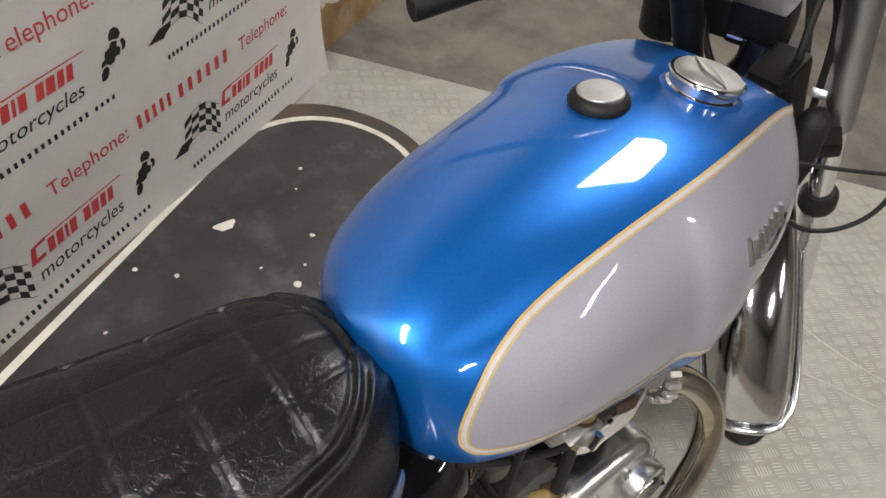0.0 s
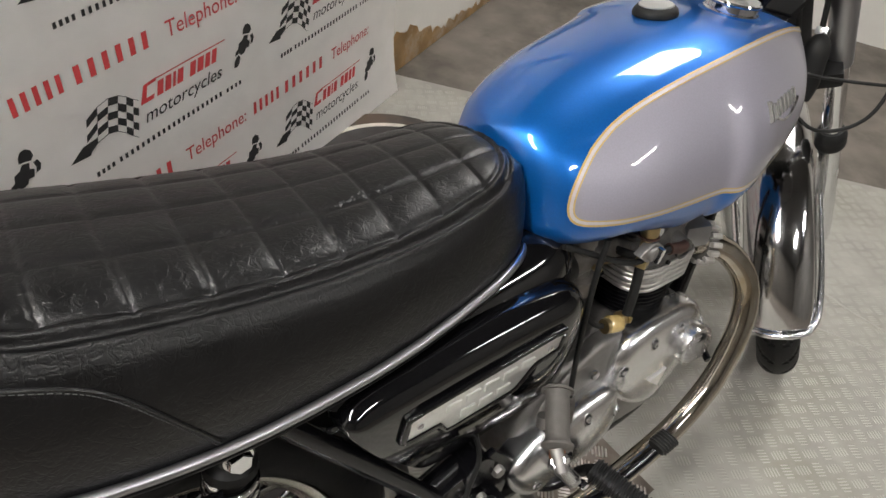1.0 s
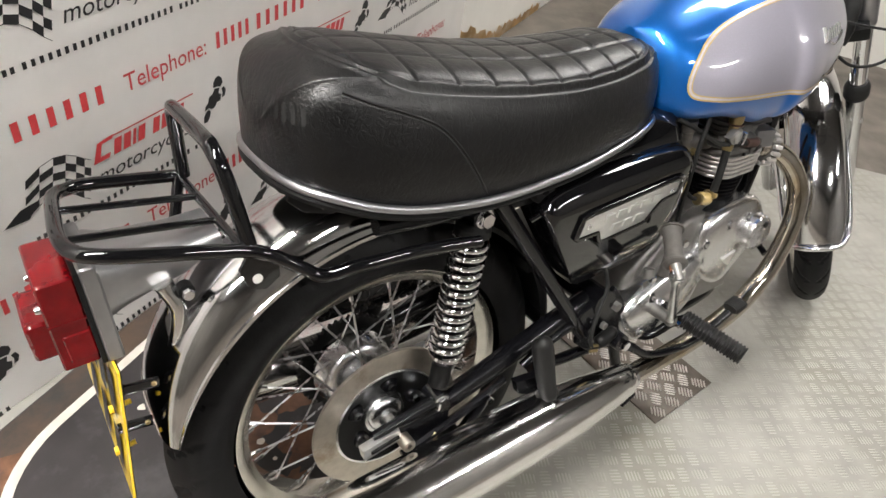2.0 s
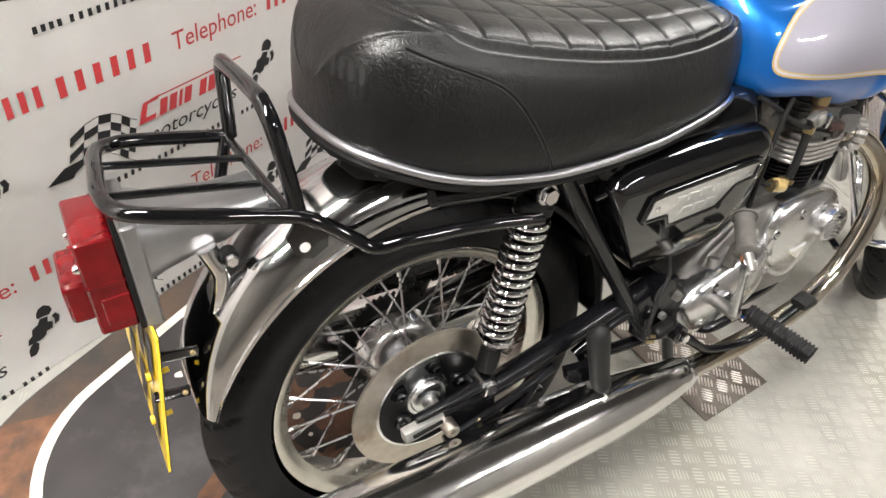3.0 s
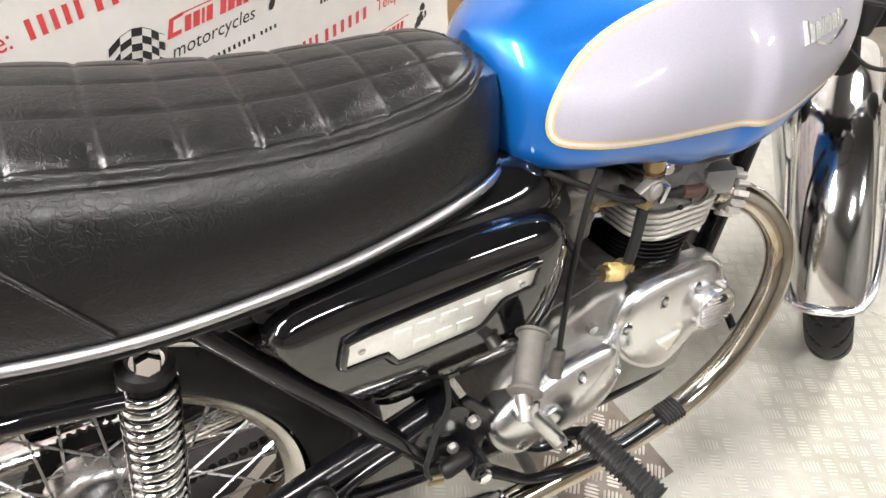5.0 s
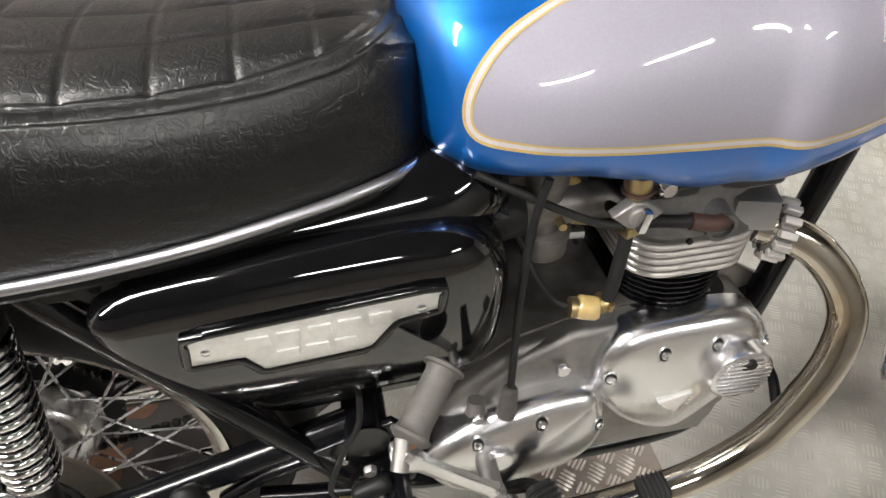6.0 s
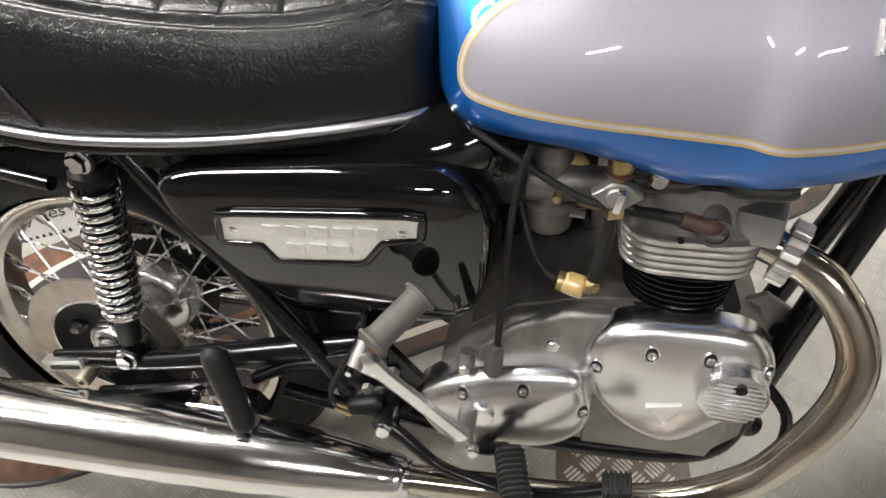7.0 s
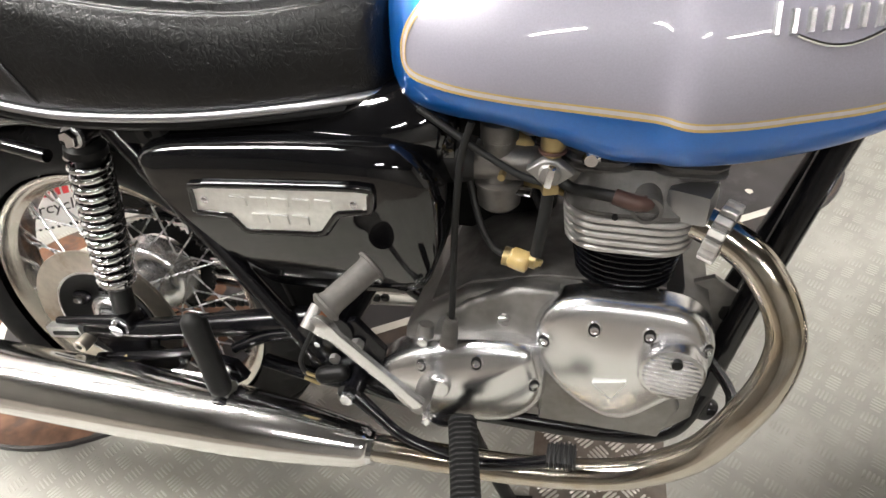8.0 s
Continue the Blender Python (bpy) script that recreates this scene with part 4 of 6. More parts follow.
badge_out = [(0.288, 0.6555), (0.5035, 0.673), (0.4995, 0.6415), (0.460, 0.635), (0.435, 0.6105), (0.343, 0.6015), (0.329, 0.6255), (0.2815, 0.6245)]


def grown(o, d):
    cx, cz = sum(p[0] for p in o) / len(o), sum(p[1] for p in o) / len(o)
    return [(p[0] + math.copysign(d, p[0] - cx), p[1] + math.copysign(d, p[1] - cz)) for p in o]


def tilted(bm, z0=0.655):
    """Lean a flat piece with the cover's face."""
    for q in bm.verts:
        q.co.y += face_fall(max(0.0, z0 + 0.030 - q.co.z)) - face_fall(0.030)
    return bm


rim = bmesh.new()
loop = spline([(x, -0.1575, z) for x, z in grown(badge_out, 0.0052)], 1, True)
fine = []
for a, b in zip(loop, loop[1:] + loop[:1]):
    fine += [a.lerp(b, f) for f in (0.08, 0.3, 0.5, 0.7, 0.92)]
sweep(rim, fine, 0.0052, 10, True)
RIM = part("badge_rim", tilted(rim), "gloss", COVER, "black raised badge surround")
BADGE = part("badge_plate", tilted(plate(grown(badge_out, 0.002), -0.150, -0.1600, 0.0012)), "badge", COVER, "brushed silver badge plate with raised bars")
for x, z in ((0.297, 0.641), (0.487, 0.656)):
    part("badge_screw", tilted(lathe([(0.0, -0.1632), (0.003, -0.1629), (0.0045, -0.1619), (0.0045, -0.155)], (x, 0, z), "y", 12)), "chrome", BADGE)
for k in range(5):
    part("raised_bar", tilted(block((0.020, 0.0030, 0.0125), (0.342 + k * 0.027, -0.1608, 0.6445 + 0.0018 * k), 0.0004)), "badge", BADGE)
for k in range(3):
    part("raised_bar", tilted(block((0.020, 0.0030, 0.0125), (0.365 + k * 0.026, -0.1608, 0.6215 + 0.0016 * k), 0.0004)), "badge", BADGE)

# -- frame and swinging arm --
FRAME = part("frame", tube([(0.135, -0.108, 0.725), (0.388, -0.118, 0.360)], 0.0135, 2, 14), "frame", BIKE, "black enamelled tubular frame")
for pts, r in (([(0.93, -0.045, 0.30), (0.915, -0.048, 0.345), (0.975, -0.040, 0.66), (1.03, -0.02, 0.86)], 0.0165),
               ([(0.95, 0.085, 0.30), (0.935, 0.085, 0.345), (1.01, 0.070, 0.66), (1.05, 0.04, 0.86)], 0.0165),
               ([(0.915, -0.05, 0.34), (0.88, -0.075, 0.285), (0.80, -0.085, 0.268), (0.60, -0.09, 0.272), (0.48, -0.105, 0.30), (0.40, -0.115, 0.36)], 0.015),
               ([(0.915, 0.06, 0.34), (0.88, 0.085, 0.285), (0.80, 0.095, 0.268), (0.60, 0.10, 0.272), (0.48, 0.115, 0.30), (0.40, 0.125, 0.36)], 0.015),
               ([(-0.05, -0.108, 0.715), (0.06, -0.110, 0.706), (0.16, -0.108, 0.708), (0.30, -0.09, 0.73), (0.50, -0.05, 0.74)], 0.012),
               ([(-0.05, 0.108, 0.715), (0.06, 0.110, 0.706), (0.16, 0.108, 0.708), (0.30, 0.09, 0.73), (0.50, 0.05, 0.74)], 0.012),
               ([(0.52, 0.0, 0.60), (0.56, 0.0, 0.80), (1.02, 0.0, 0.88)], 0.03)):
    part("frame_tube", tube(pts, r, 8, 14), "frame", FRAME)
SWING = part("swinging_arm", tube([(-0.055, -0.112, 0.338), (0.08, -0.112, 0.355), (0.25, -0.105, 0.392), (0.42, -0.095, 0.428)], [0.013, 0.018, 0.019, 0.020], 6, 14), "frame", BIKE, "black swinging arm")
part("arm_tube", tube([(-0.055, 0.112, 0.338), (0.08, 0.112, 0.355), (0.25, 0.105, 0.392), (0.42, 0.095, 0.428)], [0.013, 0.018, 0.019, 0.020], 6, 14), "frame", SWING)
part("pivot_tube", tube([(0.42, -0.13, 0.428), (0.42, 0.13, 0.428)], 0.026, 2, 16), "frame", SWING)
part("gusset_plate", plate([(0.36, 0.42), (0.45, 0.45), (0.49, 0.40), (0.47, 0.33), (0.41, 0.315), (0.37, 0.35)], -0.115, -0.125, 0.002), "frame", FRAME, "black footrest gusset plate")


def bolt(at, r=0.008, h=0.008, material="chrome", parent=None, name="bolt", axis="y"):
    """A hexagon head with a chamfer, facing out to the right."""
    x, y, z = at
    bm = bmesh.new()
    rings = []
    for rr, hh in ((r, 0.0), (r, -h * 0.8), (r * 0.88, -h), (0.0005, -h)):
        rings.append([Vector((x + rr * math.cos(math.pi / 3 * k + 0.3), y + hh, z + rr * math.sin(math.pi / 3 * k + 0.3))) for k in range(6)])
    skin(bm, rings)
    return part(name, bm, material, parent or BIKE)


# -- rear shock absorber --
def shock():
    a, b = Vector((0.110, -0.112, 0.693)), Vector((0.060, -0.110, 0.370))
    d = (b - a).normalized()
    ob = part("shock_absorber", tube([a + d * 0.02, a + d * 0.30], 0.0165, 2, 16), "dull", BIKE, "chrome-sprung rear shock absorber")
    part("top_shroud", tube([a + d * 0.012, a + d * 0.020, a + d * 0.030], [0.016, 0.026, 0.027], 3, 20), "dull", ob, "black spring cap")
    up = d.orthogonal().normalized()
    side = d.cross(up)
    turns, n = 14, 14 * 20
    pts = [a + d * (0.034 + 0.205 * k / n) + 0.0238 * (math.cos(2 * math.pi * turns * k / n) * up + math.sin(2 * math.pi * turns * k / n) * side) for k in range(n + 1)]
    bm = bmesh.new()
    sweep(bm, pts, 0.0050, 10)
    part("spring", bm, "chrome", ob, "chrome coil spring")
    part("spring_seat", tube([a + d * 0.238, a + d * 0.243, a + d * 0.252], [0.026, 0.027, 0.021], 3, 20), "chrome", ob)
    for p, nm in ((a, "top_eye"), (b, "lower_eye")):
        part(nm, lathe([(0.009, -0.016), (0.018, -0.016), (0.018, 0.016), (0.009, 0.016)], p, "y", 20, True), "frame", ob)
        bolt((p.x, p.y - 0.018, p.z), 0.0125, 0.010, "chrome", ob)
        part("washer", lathe([(0.0, -0.019), (0.015, -0.019), (0.015, -0.016), (0.0, -0.016)], p, "y", 20), "alloy", ob)
    return ob


shock()


# -- wheels --
def tyre_mesh(c, R, half, rim_r, groove):
    """Carcass with tread grooves sunk into the crown."""
    bm = bmesh.new()
    na, ns = 432, 26
    rings = []
    for i in range(na):
        a = 2 * math.pi * i / na
        ring = []
        for k in range(ns + 1):
            s = -1 + 2 * k / ns
            ph = s * math.radians(128)
            rs = (R - rim_r) / 1.78
            rad = R - rs + rs * math.cos(ph)
            y = half * math.sin(ph) * (1.0 if abs(ph) < 1.6 else 1.0)
            if abs(s) < 0.70 and groove:
                u = i % 16
                sh = int(abs(s) * 22)
                if (u + sh) % 16 in (0, 1) and abs(s) > 0.10:
                    rad -= 0.0045
                elif abs(abs(s) - 0.12) < 0.03:
                    rad -= 0.003
            ring.append(Vector((c.x + rad * math.cos(a), c.y + y, c.z + rad * math.sin(a))))
        rings.append(ring)
    vs = [[bm.verts.new(p) for p in r] for r in rings]
    for i in range(na):
        a, b = vs[i], vs[(i + 1) % na]
        for k in range(ns):
            bm.faces.new((a[k], a[k + 1], b[k + 1], b[k]))
    return bm


def wheel(name, c, R, half, rim_r, label, m=None):
    prof = [(rim_r, -0.036), (rim_r + 0.002, -0.033), (rim_r - 0.006, -0.030), (rim_r - 0.012, -0.027), (rim_r - 0.020, -0.020), (rim_r - 0.024, 0.0), (rim_r - 0.020, 0.020),
            (rim_r - 0.012, 0.027), (rim_r - 0.006, 0.030), (rim_r + 0.002, 0.033), (rim_r, 0.036), (rim_r - 0.010, 0.0345), (rim_r - 0.016, 0.028), (rim_r - 0.025, 0.021), (rim_r - 0.029, 0.0),
            (rim_r - 0.025, -0.021), (rim_r - 0.016, -0.028), (rim_r - 0.010, -0.0345)]
    w = part(name, lathe(prof, c, "y", 120, True), "rim", BIKE, label)
    part("tyre", tyre_mesh(c, R, half, rim_r - 0.002, True), "tyre", w, "black grooved tyre", smooth=22)
    hub = part("hub", lathe([(0.0, -0.07), (0.022, -0.07), (0.024, -0.06), (0.050, -0.058), (0.052, -0.052), (0.040, -0.045), (0.034, -0.03), (0.036, 0.012), (0.048, 0.016), (0.062, 0.022), (0.068, 0.030), (0.070, 0.052), (0.073, 0.056), (0.073, 0.060), (0.03, 0.064), (0.0, 0.07)], c, "y", 48), "alloy", w, "dull polished alloy hub with a drum flank")
    for k in range(40):
        a = 2 * math.pi * k / 40
        side = -1 if k % 2 else 1
        lean = (0.62 if (k // 2) % 2 else -0.62)
        hr = 0.046 if side < 0 else 0.058
        p0 = c + Vector((hr * math.cos(a + lean), side * 0.052, hr * math.sin(a + lean)))
        p1 = c + Vector(((rim_r - 0.030) * math.cos(a), side * 0.006, (rim_r - 0.030) * math.sin(a)))
        part("spoke", tube([p0, p1], 0.0017, 1, 6, straight=True), "trim", w)
        d = (p0 - p1).normalized()
        part("nipple", tube([p1 - d * 0.003, p1 + d * 0.014], 0.0033, 1, 6, straight=True), "chrome", w)
    return w


REAR = wheel("rear_wheel", RW, 0.332, 0.056, 0.243, "chrome wire-spoked rear wheel with black tyre")
c = RW + Vector((-0.010, -0.075, 0))
DISC = part("brake_disc", lathe([(0.092, -0.0025), (0.130, -0.0025), (0.1305, 0.0), (0.130, 0.0025), (0.092, 0.0025)], c, "y", 90, True), "disc", REAR, "worn steel brake disc")
part("disc_edge", lathe([(0.0885, -0.0038), (0.0925, -0.0034), (0.0925, 0.0030), (0.0885, 0.0030)], c, "y", 80, True), "alloy", DISC, "bright machined step")
part("disc_carrier", lathe([(0.034, 0.016), (0.052, 0.014), (0.074, 0.004), (0.0885, -0.0030), (0.0885, 0.0030), (0.074, 0.010), (0.034, 0.022)], c, "y", 60, True), "dull", DISC, "black dished disc carrier")
part("disc_boss", lathe([(0.0, -0.012), (0.015, -0.012), (0.017, -0.004), (0.026, -0.002), (0.029, 0.000), (0.031, 0.004), (0.036, 0.004), (0.038, 0.008), (0.038, 0.03), (0.0, 0.03)], c, "y", 48), "alloy", DISC, "turned alloy hub boss")
for k in range(5):
    a = 2 * math.pi * k / 5 + 0.15
    at = (c.x + 0.058 * math.cos(a), c.y + 0.012, c.z + 0.058 * math.sin(a))
    part("bolt_pad", lathe([(0.0, -0.008), (0.013, -0.008), (0.0145, -0.005), (0.0145, 0.008), (0.0, 0.008)], at, "y", 18), "frame", DISC)
    bolt((at[0], at[1] - 0.008, at[2]), 0.0068, 0.009, "chrome", DISC)
part("spindle", tube([(-0.010, -0.140, 0.335), (-0.010, 0.13, 0.335)], 0.0085, 2, 14), "cast", REAR)
part("spindle_nut", lathe([(0.0045, -0.149), (0.0105, -0.149), (0.0115, -0.146), (0.0115, -0.124), (0.0045, -0.124)], (-0.012, 0, 0.333), "y", 24, True), "disc", REAR, "brown rusted spindle end")
ADJ = part("chain_adjuster", block((0.066, 0.016, 0.022), (-0.050, -0.124, 0.342), 0.0025, (0, -9, 0)), "lid", SWING, "bare metal chain adjuster")
part("adjuster_slot", block((0.050, 0.018, 0.007), (-0.046, -0.1255, 0.3425), 0.002, (0, -9, 0)), "dull", ADJ)
part("arm_end", tube([(-0.062, -0.122, 0.358), (-0.01, -0.122, 0.366), (0.06, -0.118, 0.372)], [0.006, 0.0085, 0.013], 4, 12), "frame", SWING)
part("fork_plate", plate([(-0.03, 0.352), (0.05, 0.372), (0.085, 0.352), (0.085, 0.318), (0.055, 0.290), (0.03, 0.285), (0.0, 0.315)], -0.108, -0.119, 0.003), "frame", SWING, "black fork-end plate")
bolt((0.049, -0.121, 0.302), 0.0085, 0.009, "brass", SWING)
part("torque_arm", tube([(-0.01, -0.125, 0.29), (0.12, -0.122, 0.32), (0.20, -0.118, 0.345)], 0.008, 3, 8), "frame", SWING)
part("caliper", block((0.075, 0.050, 0.045), (0.075, -0.092, 0.262), 0.008, (0, 25, 0)), "dull", SWING, "black rear brake caliper")
c = RW + Vector((0, 0.078, 0))
bm = bmesh.new()
rings = []
for h in (-0.003, 0.003):
    rings.append([c + Vector(((0.090 + (0.005 if k % 4 < 2 else 0)) * math.cos(2 * math.pi * k / 188), h, (0.090 + (0.005 if k % 4 < 2 else 0)) * math.sin(2 * math.pi * k / 188))) for k in range(188)])
rings += [[c + Vector((0.066 * math.cos(2 * math.pi * k / 188), h, 0.066 * math.sin(2 * math.pi * k / 188))) for k in range(188)] for h in (0.003, -0.003)]
rings.append(rings[0])
skin(bm, rings, caps=False)
part("sprocket", bm, "dull", REAR, "dark toothed rear sprocket")
for z in (0.235, 0.437):
    for k in range(26):
        x = 0.02 + k * 0.0158
        part("chain_link", block((0.0145, 0.012, 0.012), (x, 0.078, z + (0.42 - z) * (x / 0.9)), 0.003, segs=1), "dull", BIKE)

# -- mudguards --
def guard(c, R, half, a0, a1, n, depth=0.030, tuck=0.0):
    """A rolled arch of curved section about an axle."""
    bm = bmesh.new()
    sec = [(-1.015, -depth - 0.004), (-1.04, -depth - 0.002), (-1.04, -depth + 0.002), (-1.005, -depth + 0.004)]
    sec += [(math.sin(radians(t)), depth * (math.cos(radians(t)) ** 0.8 - 1)) for t in range(-84, 85, 12)]
    sec += [(-k, z) for k, z in sec[3::-1]]
    inner = [(k * 0.975, z - 0.003) for k, z in sec[::-1]]
    rings = []
    for i in range(n + 1):
        a = radians(a0 + (a1 - a0) * i / n)
        low = 1 - tuck / depth * max(0.0, (i / n - 0.66) / 0.34) ** 1.5
        rings.append([Vector((c.x + (R - depth + (depth + z) * low) * math.cos(a), c.y + half * k, c.z + (R - depth + (depth + z) * low) * math.sin(a))) for k, z in sec + inner])
    skin(bm, rings)
    return bm


RG = part("rear_mudguard", guard(Vector((0.0, 0.0, 0.345)), 0.394, 0.072, 62, 163, 70, 0.058, 0.040), "guard_chrome", BIKE, "chrome rear mudguard")
part("inner_guard", guard(Vector((0.0, 0.0, 0.345)), 0.366, 0.066, 4, 64, 30, 0.030), "dull", RG, "black front part of the rear mudguard")

# -- front end, steered to the left --
AX = Vector((1.49, 0, 0.332))
RAKE = radians(28)
KAX = Vector((-math.sin(RAKE), 0, math.cos(RAKE)))
PIV = Vector((AX.x - 0.085, 0.0, 0.335))
STEER = Matrix.Translation(PIV) @ Matrix.Rotation(radians(37), 4, KAX) @ Matrix.Translation(-PIV)


def steered(first):
    """Lay the front parts made since into the turned position."""
    for o in first:
        o.matrix_basis = STEER


FW = wheel("front_wheel", AX, 0.322, 0.044, 0.246, "chrome wire-spoked front wheel with black tyre")
FG = part("front_mudguard", guard(AX, 0.368, 0.063, 20, 186, 70, 0.048), "guard_chrome", BIKE, "chrome front mudguard")
lip = []
for k in range(13):
    s = k / 12 * 2 - 1
    lip.append(AX + Vector((-(0.372 - 0.040 * abs(s) ** 3), 0.064 * s, -0.030)))
part("lower_stay", tube([AX + Vector((-0.10, -0.085, 0.16)), AX + Vector((-0.25, -0.079, 0.05)), AX + Vector((-0.325, -0.070, -0.004))] + lip[1:-1] + [AX + Vector((-0.325, 0.070, -0.004)), AX + Vector((-0.10, 0.085, 0.16))], 0.0065, 5, 10), "alloy", FG, "chrome mudguard stay")
FORK = part("front_fork", tube([AX + KAX * 0.02 + Vector((0, -0.095, 0)), AX + KAX * 0.10 + Vector((0, -0.095, 0)), AX + KAX * 0.33 + Vector((0, -0.095, 0))], [0.019, 0.0215, 0.021], 4, 20), "alloy", BIKE, "telescopic front fork with alloy sliders")
for s in (-1, 1):
    off = Vector((0, 0.095 * s, 0))
    if s > 0:
        part("slider", tube([AX + KAX * 0.02 + off, AX + KAX * 0.10 + off, AX + KAX * 0.33 + off], [0.019, 0.0215, 0.021], 4, 20), "alloy", FORK)
    part("stanchion", tube([AX + KAX * 0.30 + off, AX + KAX * 0.88 + off], 0.0185, 2, 18), "chrome", FORK, "chrome stanchion")
    part("dust_seal", tube([AX + KAX * 0.325 + off, AX + KAX * 0.335 + off, AX + KAX * 0.36 + off, AX + KAX * 0.372 + off], [0.024, 0.029, 0.029, 0.022], 3, 20), "rubber", FORK, "black rubber dust seal")
    part("fork_shroud", tube([AX + KAX * 0.54 + off, AX + KAX * 0.88 + off], 0.0225 if s < 0 else 0.019, 2, 20), "beading" if s < 0 else "dull", FORK, "bright fork shroud" if s < 0 else "black fork shroud")
part("lower_yoke", block((0.055, 0.20, 0.032), AX + KAX * 0.53 + Vector((-0.03, 0, 0)), 0.010, (0, -28, 0)), "dull", FORK, "black lower fork yoke")
part("top_yoke", block((0.075, 0.25, 0.03), AX + KAX * 0.88 + Vector((-0.02, 0, 0)), 0.008, (0, -28, 0)), "frame", FORK, "black top fork yoke")
BARS = part("handlebar", tube([AX + KAX * 0.92 + Vector((0.01, -0.40, 0.06)), AX + KAX * 0.92 + Vector((0.02, -0.2, 0.10)), AX + KAX * 0.92 + Vector((0.03, -0.06, 0.03)), AX + KAX * 0.92 + Vector((0.03, 0.06, 0.03)), AX + KAX * 0.92 + Vector((0.02, 0.2, 0.10)), AX + KAX * 0.92 + Vector((-0.06, 0.40, 0.06))], 0.011, 8, 14), "chrome", BIKE, "chrome handlebar")
part("handle_grip", tube([(0.818, 0.352, 0.950), (0.821, 0.351, 0.951), (0.826, 0.350, 0.952), (0.945, 0.327, 0.972), (0.949, 0.326, 0.973)], [0.010, 0.0165, 0.0175, 0.0165, 0.0125], 4, 18), "rubber", BIKE, "black rubber handlebar grip")
part("bar_end", tube([(0.945, 0.327, 0.972), (1.00, 0.30, 0.985), (1.07, 0.22, 1.03), (1.10, 0.16, 1.05)], 0.011, 6, 14), "chrome", BIKE)
for o in (FW, FG, FORK, BARS):
    steered([o])
HEAD = part("headstock", tube([AX + KAX * 0.44 + Vector((-0.075, 0, 0)), AX + KAX * 0.69 + Vector((-0.075, 0, 0))], 0.026, 3, 20), "dull", BIKE, "black steering headstock with gussets")
part("gusset", block((0.10, 0.05, 0.11), (1.085, 0, 0.88), 0.012, (0, -28, 0)), "frame", HEAD)

# -- exhaust --
EXH = part("exhaust_pipe", tube([(0.855, -0.092, 0.636), (0.885, -0.105, 0.628), (0.918, -0.122, 0.609), (0.946, -0.141, 0.573), (0.959, -0.156, 0.532), (0.953, -0.168, 0.485), (0.934, -0.175, 0.434), (0.903, -0.178, 0.370),
                                  (0.864, -0.178, 0.329), (0.814, -0.178, 0.298), (0.745, -0.178, 0.279), (0.67, -0.178, 0.268), (0.58, -0.178, 0.264), (0.46, -0.180, 0.263)], 0.0205, 8, 24), "pipe", BIKE, "heat-tinted chrome exhaust pipe and silencer")
part("silencer", tube([(0.474, -0.180, 0.263), (0.466, -0.180, 0.2635), (0.44, -0.181, 0.264), (0.35, -0.182, 0.268), (0.25, -0.183, 0.272), (0.10, -0.185, 0.276), (-0.10, -0.188, 0.281), (-0.35, -0.192, 0.287), (-0.43, -0.193, 0.289)],
                      [0.0225, 0.030, 0.034, 0.046, 0.053, 0.056, 0.056, 0.056, 0.035], 8, 32), "worn_chrome", EXH, "long chrome silencer")
part("silencer_clamp", tube([(0.455, -0.180, 0.2635), (0.480, -0.180, 0.263)], 0.0255, 2, 24), "chrome", EXH)


def finned_collar():
    at, d = Vector((0.880, -0.098, 0.628)), Vector((0.90, -0.38, -0.20)).normalized()
    bm = bmesh.new()
    q = d.to_track_quat("Z", "Y").to_matrix().to_4x4()
    rings = [[at + q.to_3x3() @ Vector((r * math.cos(2 * math.pi * k / 48), r * math.sin(2 * math.pi * k / 48), h)) for k in range(48)] for h, r in ((-0.010, 0.024), (-0.008, 0.0295), (0.007, 0.0295), (0.010, 0.024))]
    skin(bm, rings)
    # Core is dark to stand for shade between the collar fins.
    collar = part("finned_collar", bm, "head_alloy", EXH, "finned alloy exhaust collar")
    for k in range(14):
        a = 2 * math.pi * k / 14
        fin = block((0.0100, 0.0084, 0.018), (0.0310, 0, 0), 0.0024, segs=3)
        fin.transform(Matrix.Translation(at) @ q @ Matrix.Rotation(a, 4, "Z"))
        part("collar_fin", fin, "fin", collar)


finned_collar()
part("pipe_bracket", tube([(0.905, -0.075, 0.425), (0.935, -0.11, 0.40), (0.925, -0.15, 0.385)], 0.007, 4, 8), "frame", EXH)
bolt((0.928, -0.162, 0.388), 0.008, 0.007, "chrome", EXH)

# -- engine --
ENG = part("engine", plate([(0.50, 0.34), (0.53, 0.30), (0.62, 0.285), (0.86, 0.285), (0.90, 0.33), (0.905, 0.43), (0.895, 0.50), (0.84, 0.525), (0.70, 0.525), (0.60, 0.50), (0.545, 0.46), (0.51, 0.42)], 0.12, -0.098, 0.012), "cast", BIKE, "grey cast alloy engine and gearbox cases")
timing = [(0.689, 0.462), (0.692, 0.492), (0.712, 0.519), (0.750, 0.533), (0.80, 0.535), (0.842, 0.534), (0.873, 0.525), (0.895, 0.500), (0.902, 0.466), (0.895, 0.418), (0.862, 0.384), (0.832, 0.352), (0.806, 0.337), (0.773, 0.342), (0.728, 0.374), (0.699, 0.416)]
TC = part("timing_cover", plate(timing, -0.09, -0.133, 0.022, 0.007, 4, 9), "alloy", ENG, "polished alloy timing cover", smooth=60)
gear = [(0.480, 0.366), (0.497, 0.394), (0.543, 0.422), (0.608, 0.444), (0.660, 0.451), (0.684, 0.448), (0.697, 0.433), (0.708, 0.386), (0.699, 0.346), (0.662, 0.311), (0.598, 0.296), (0.527, 0.294), (0.493, 0.325)]
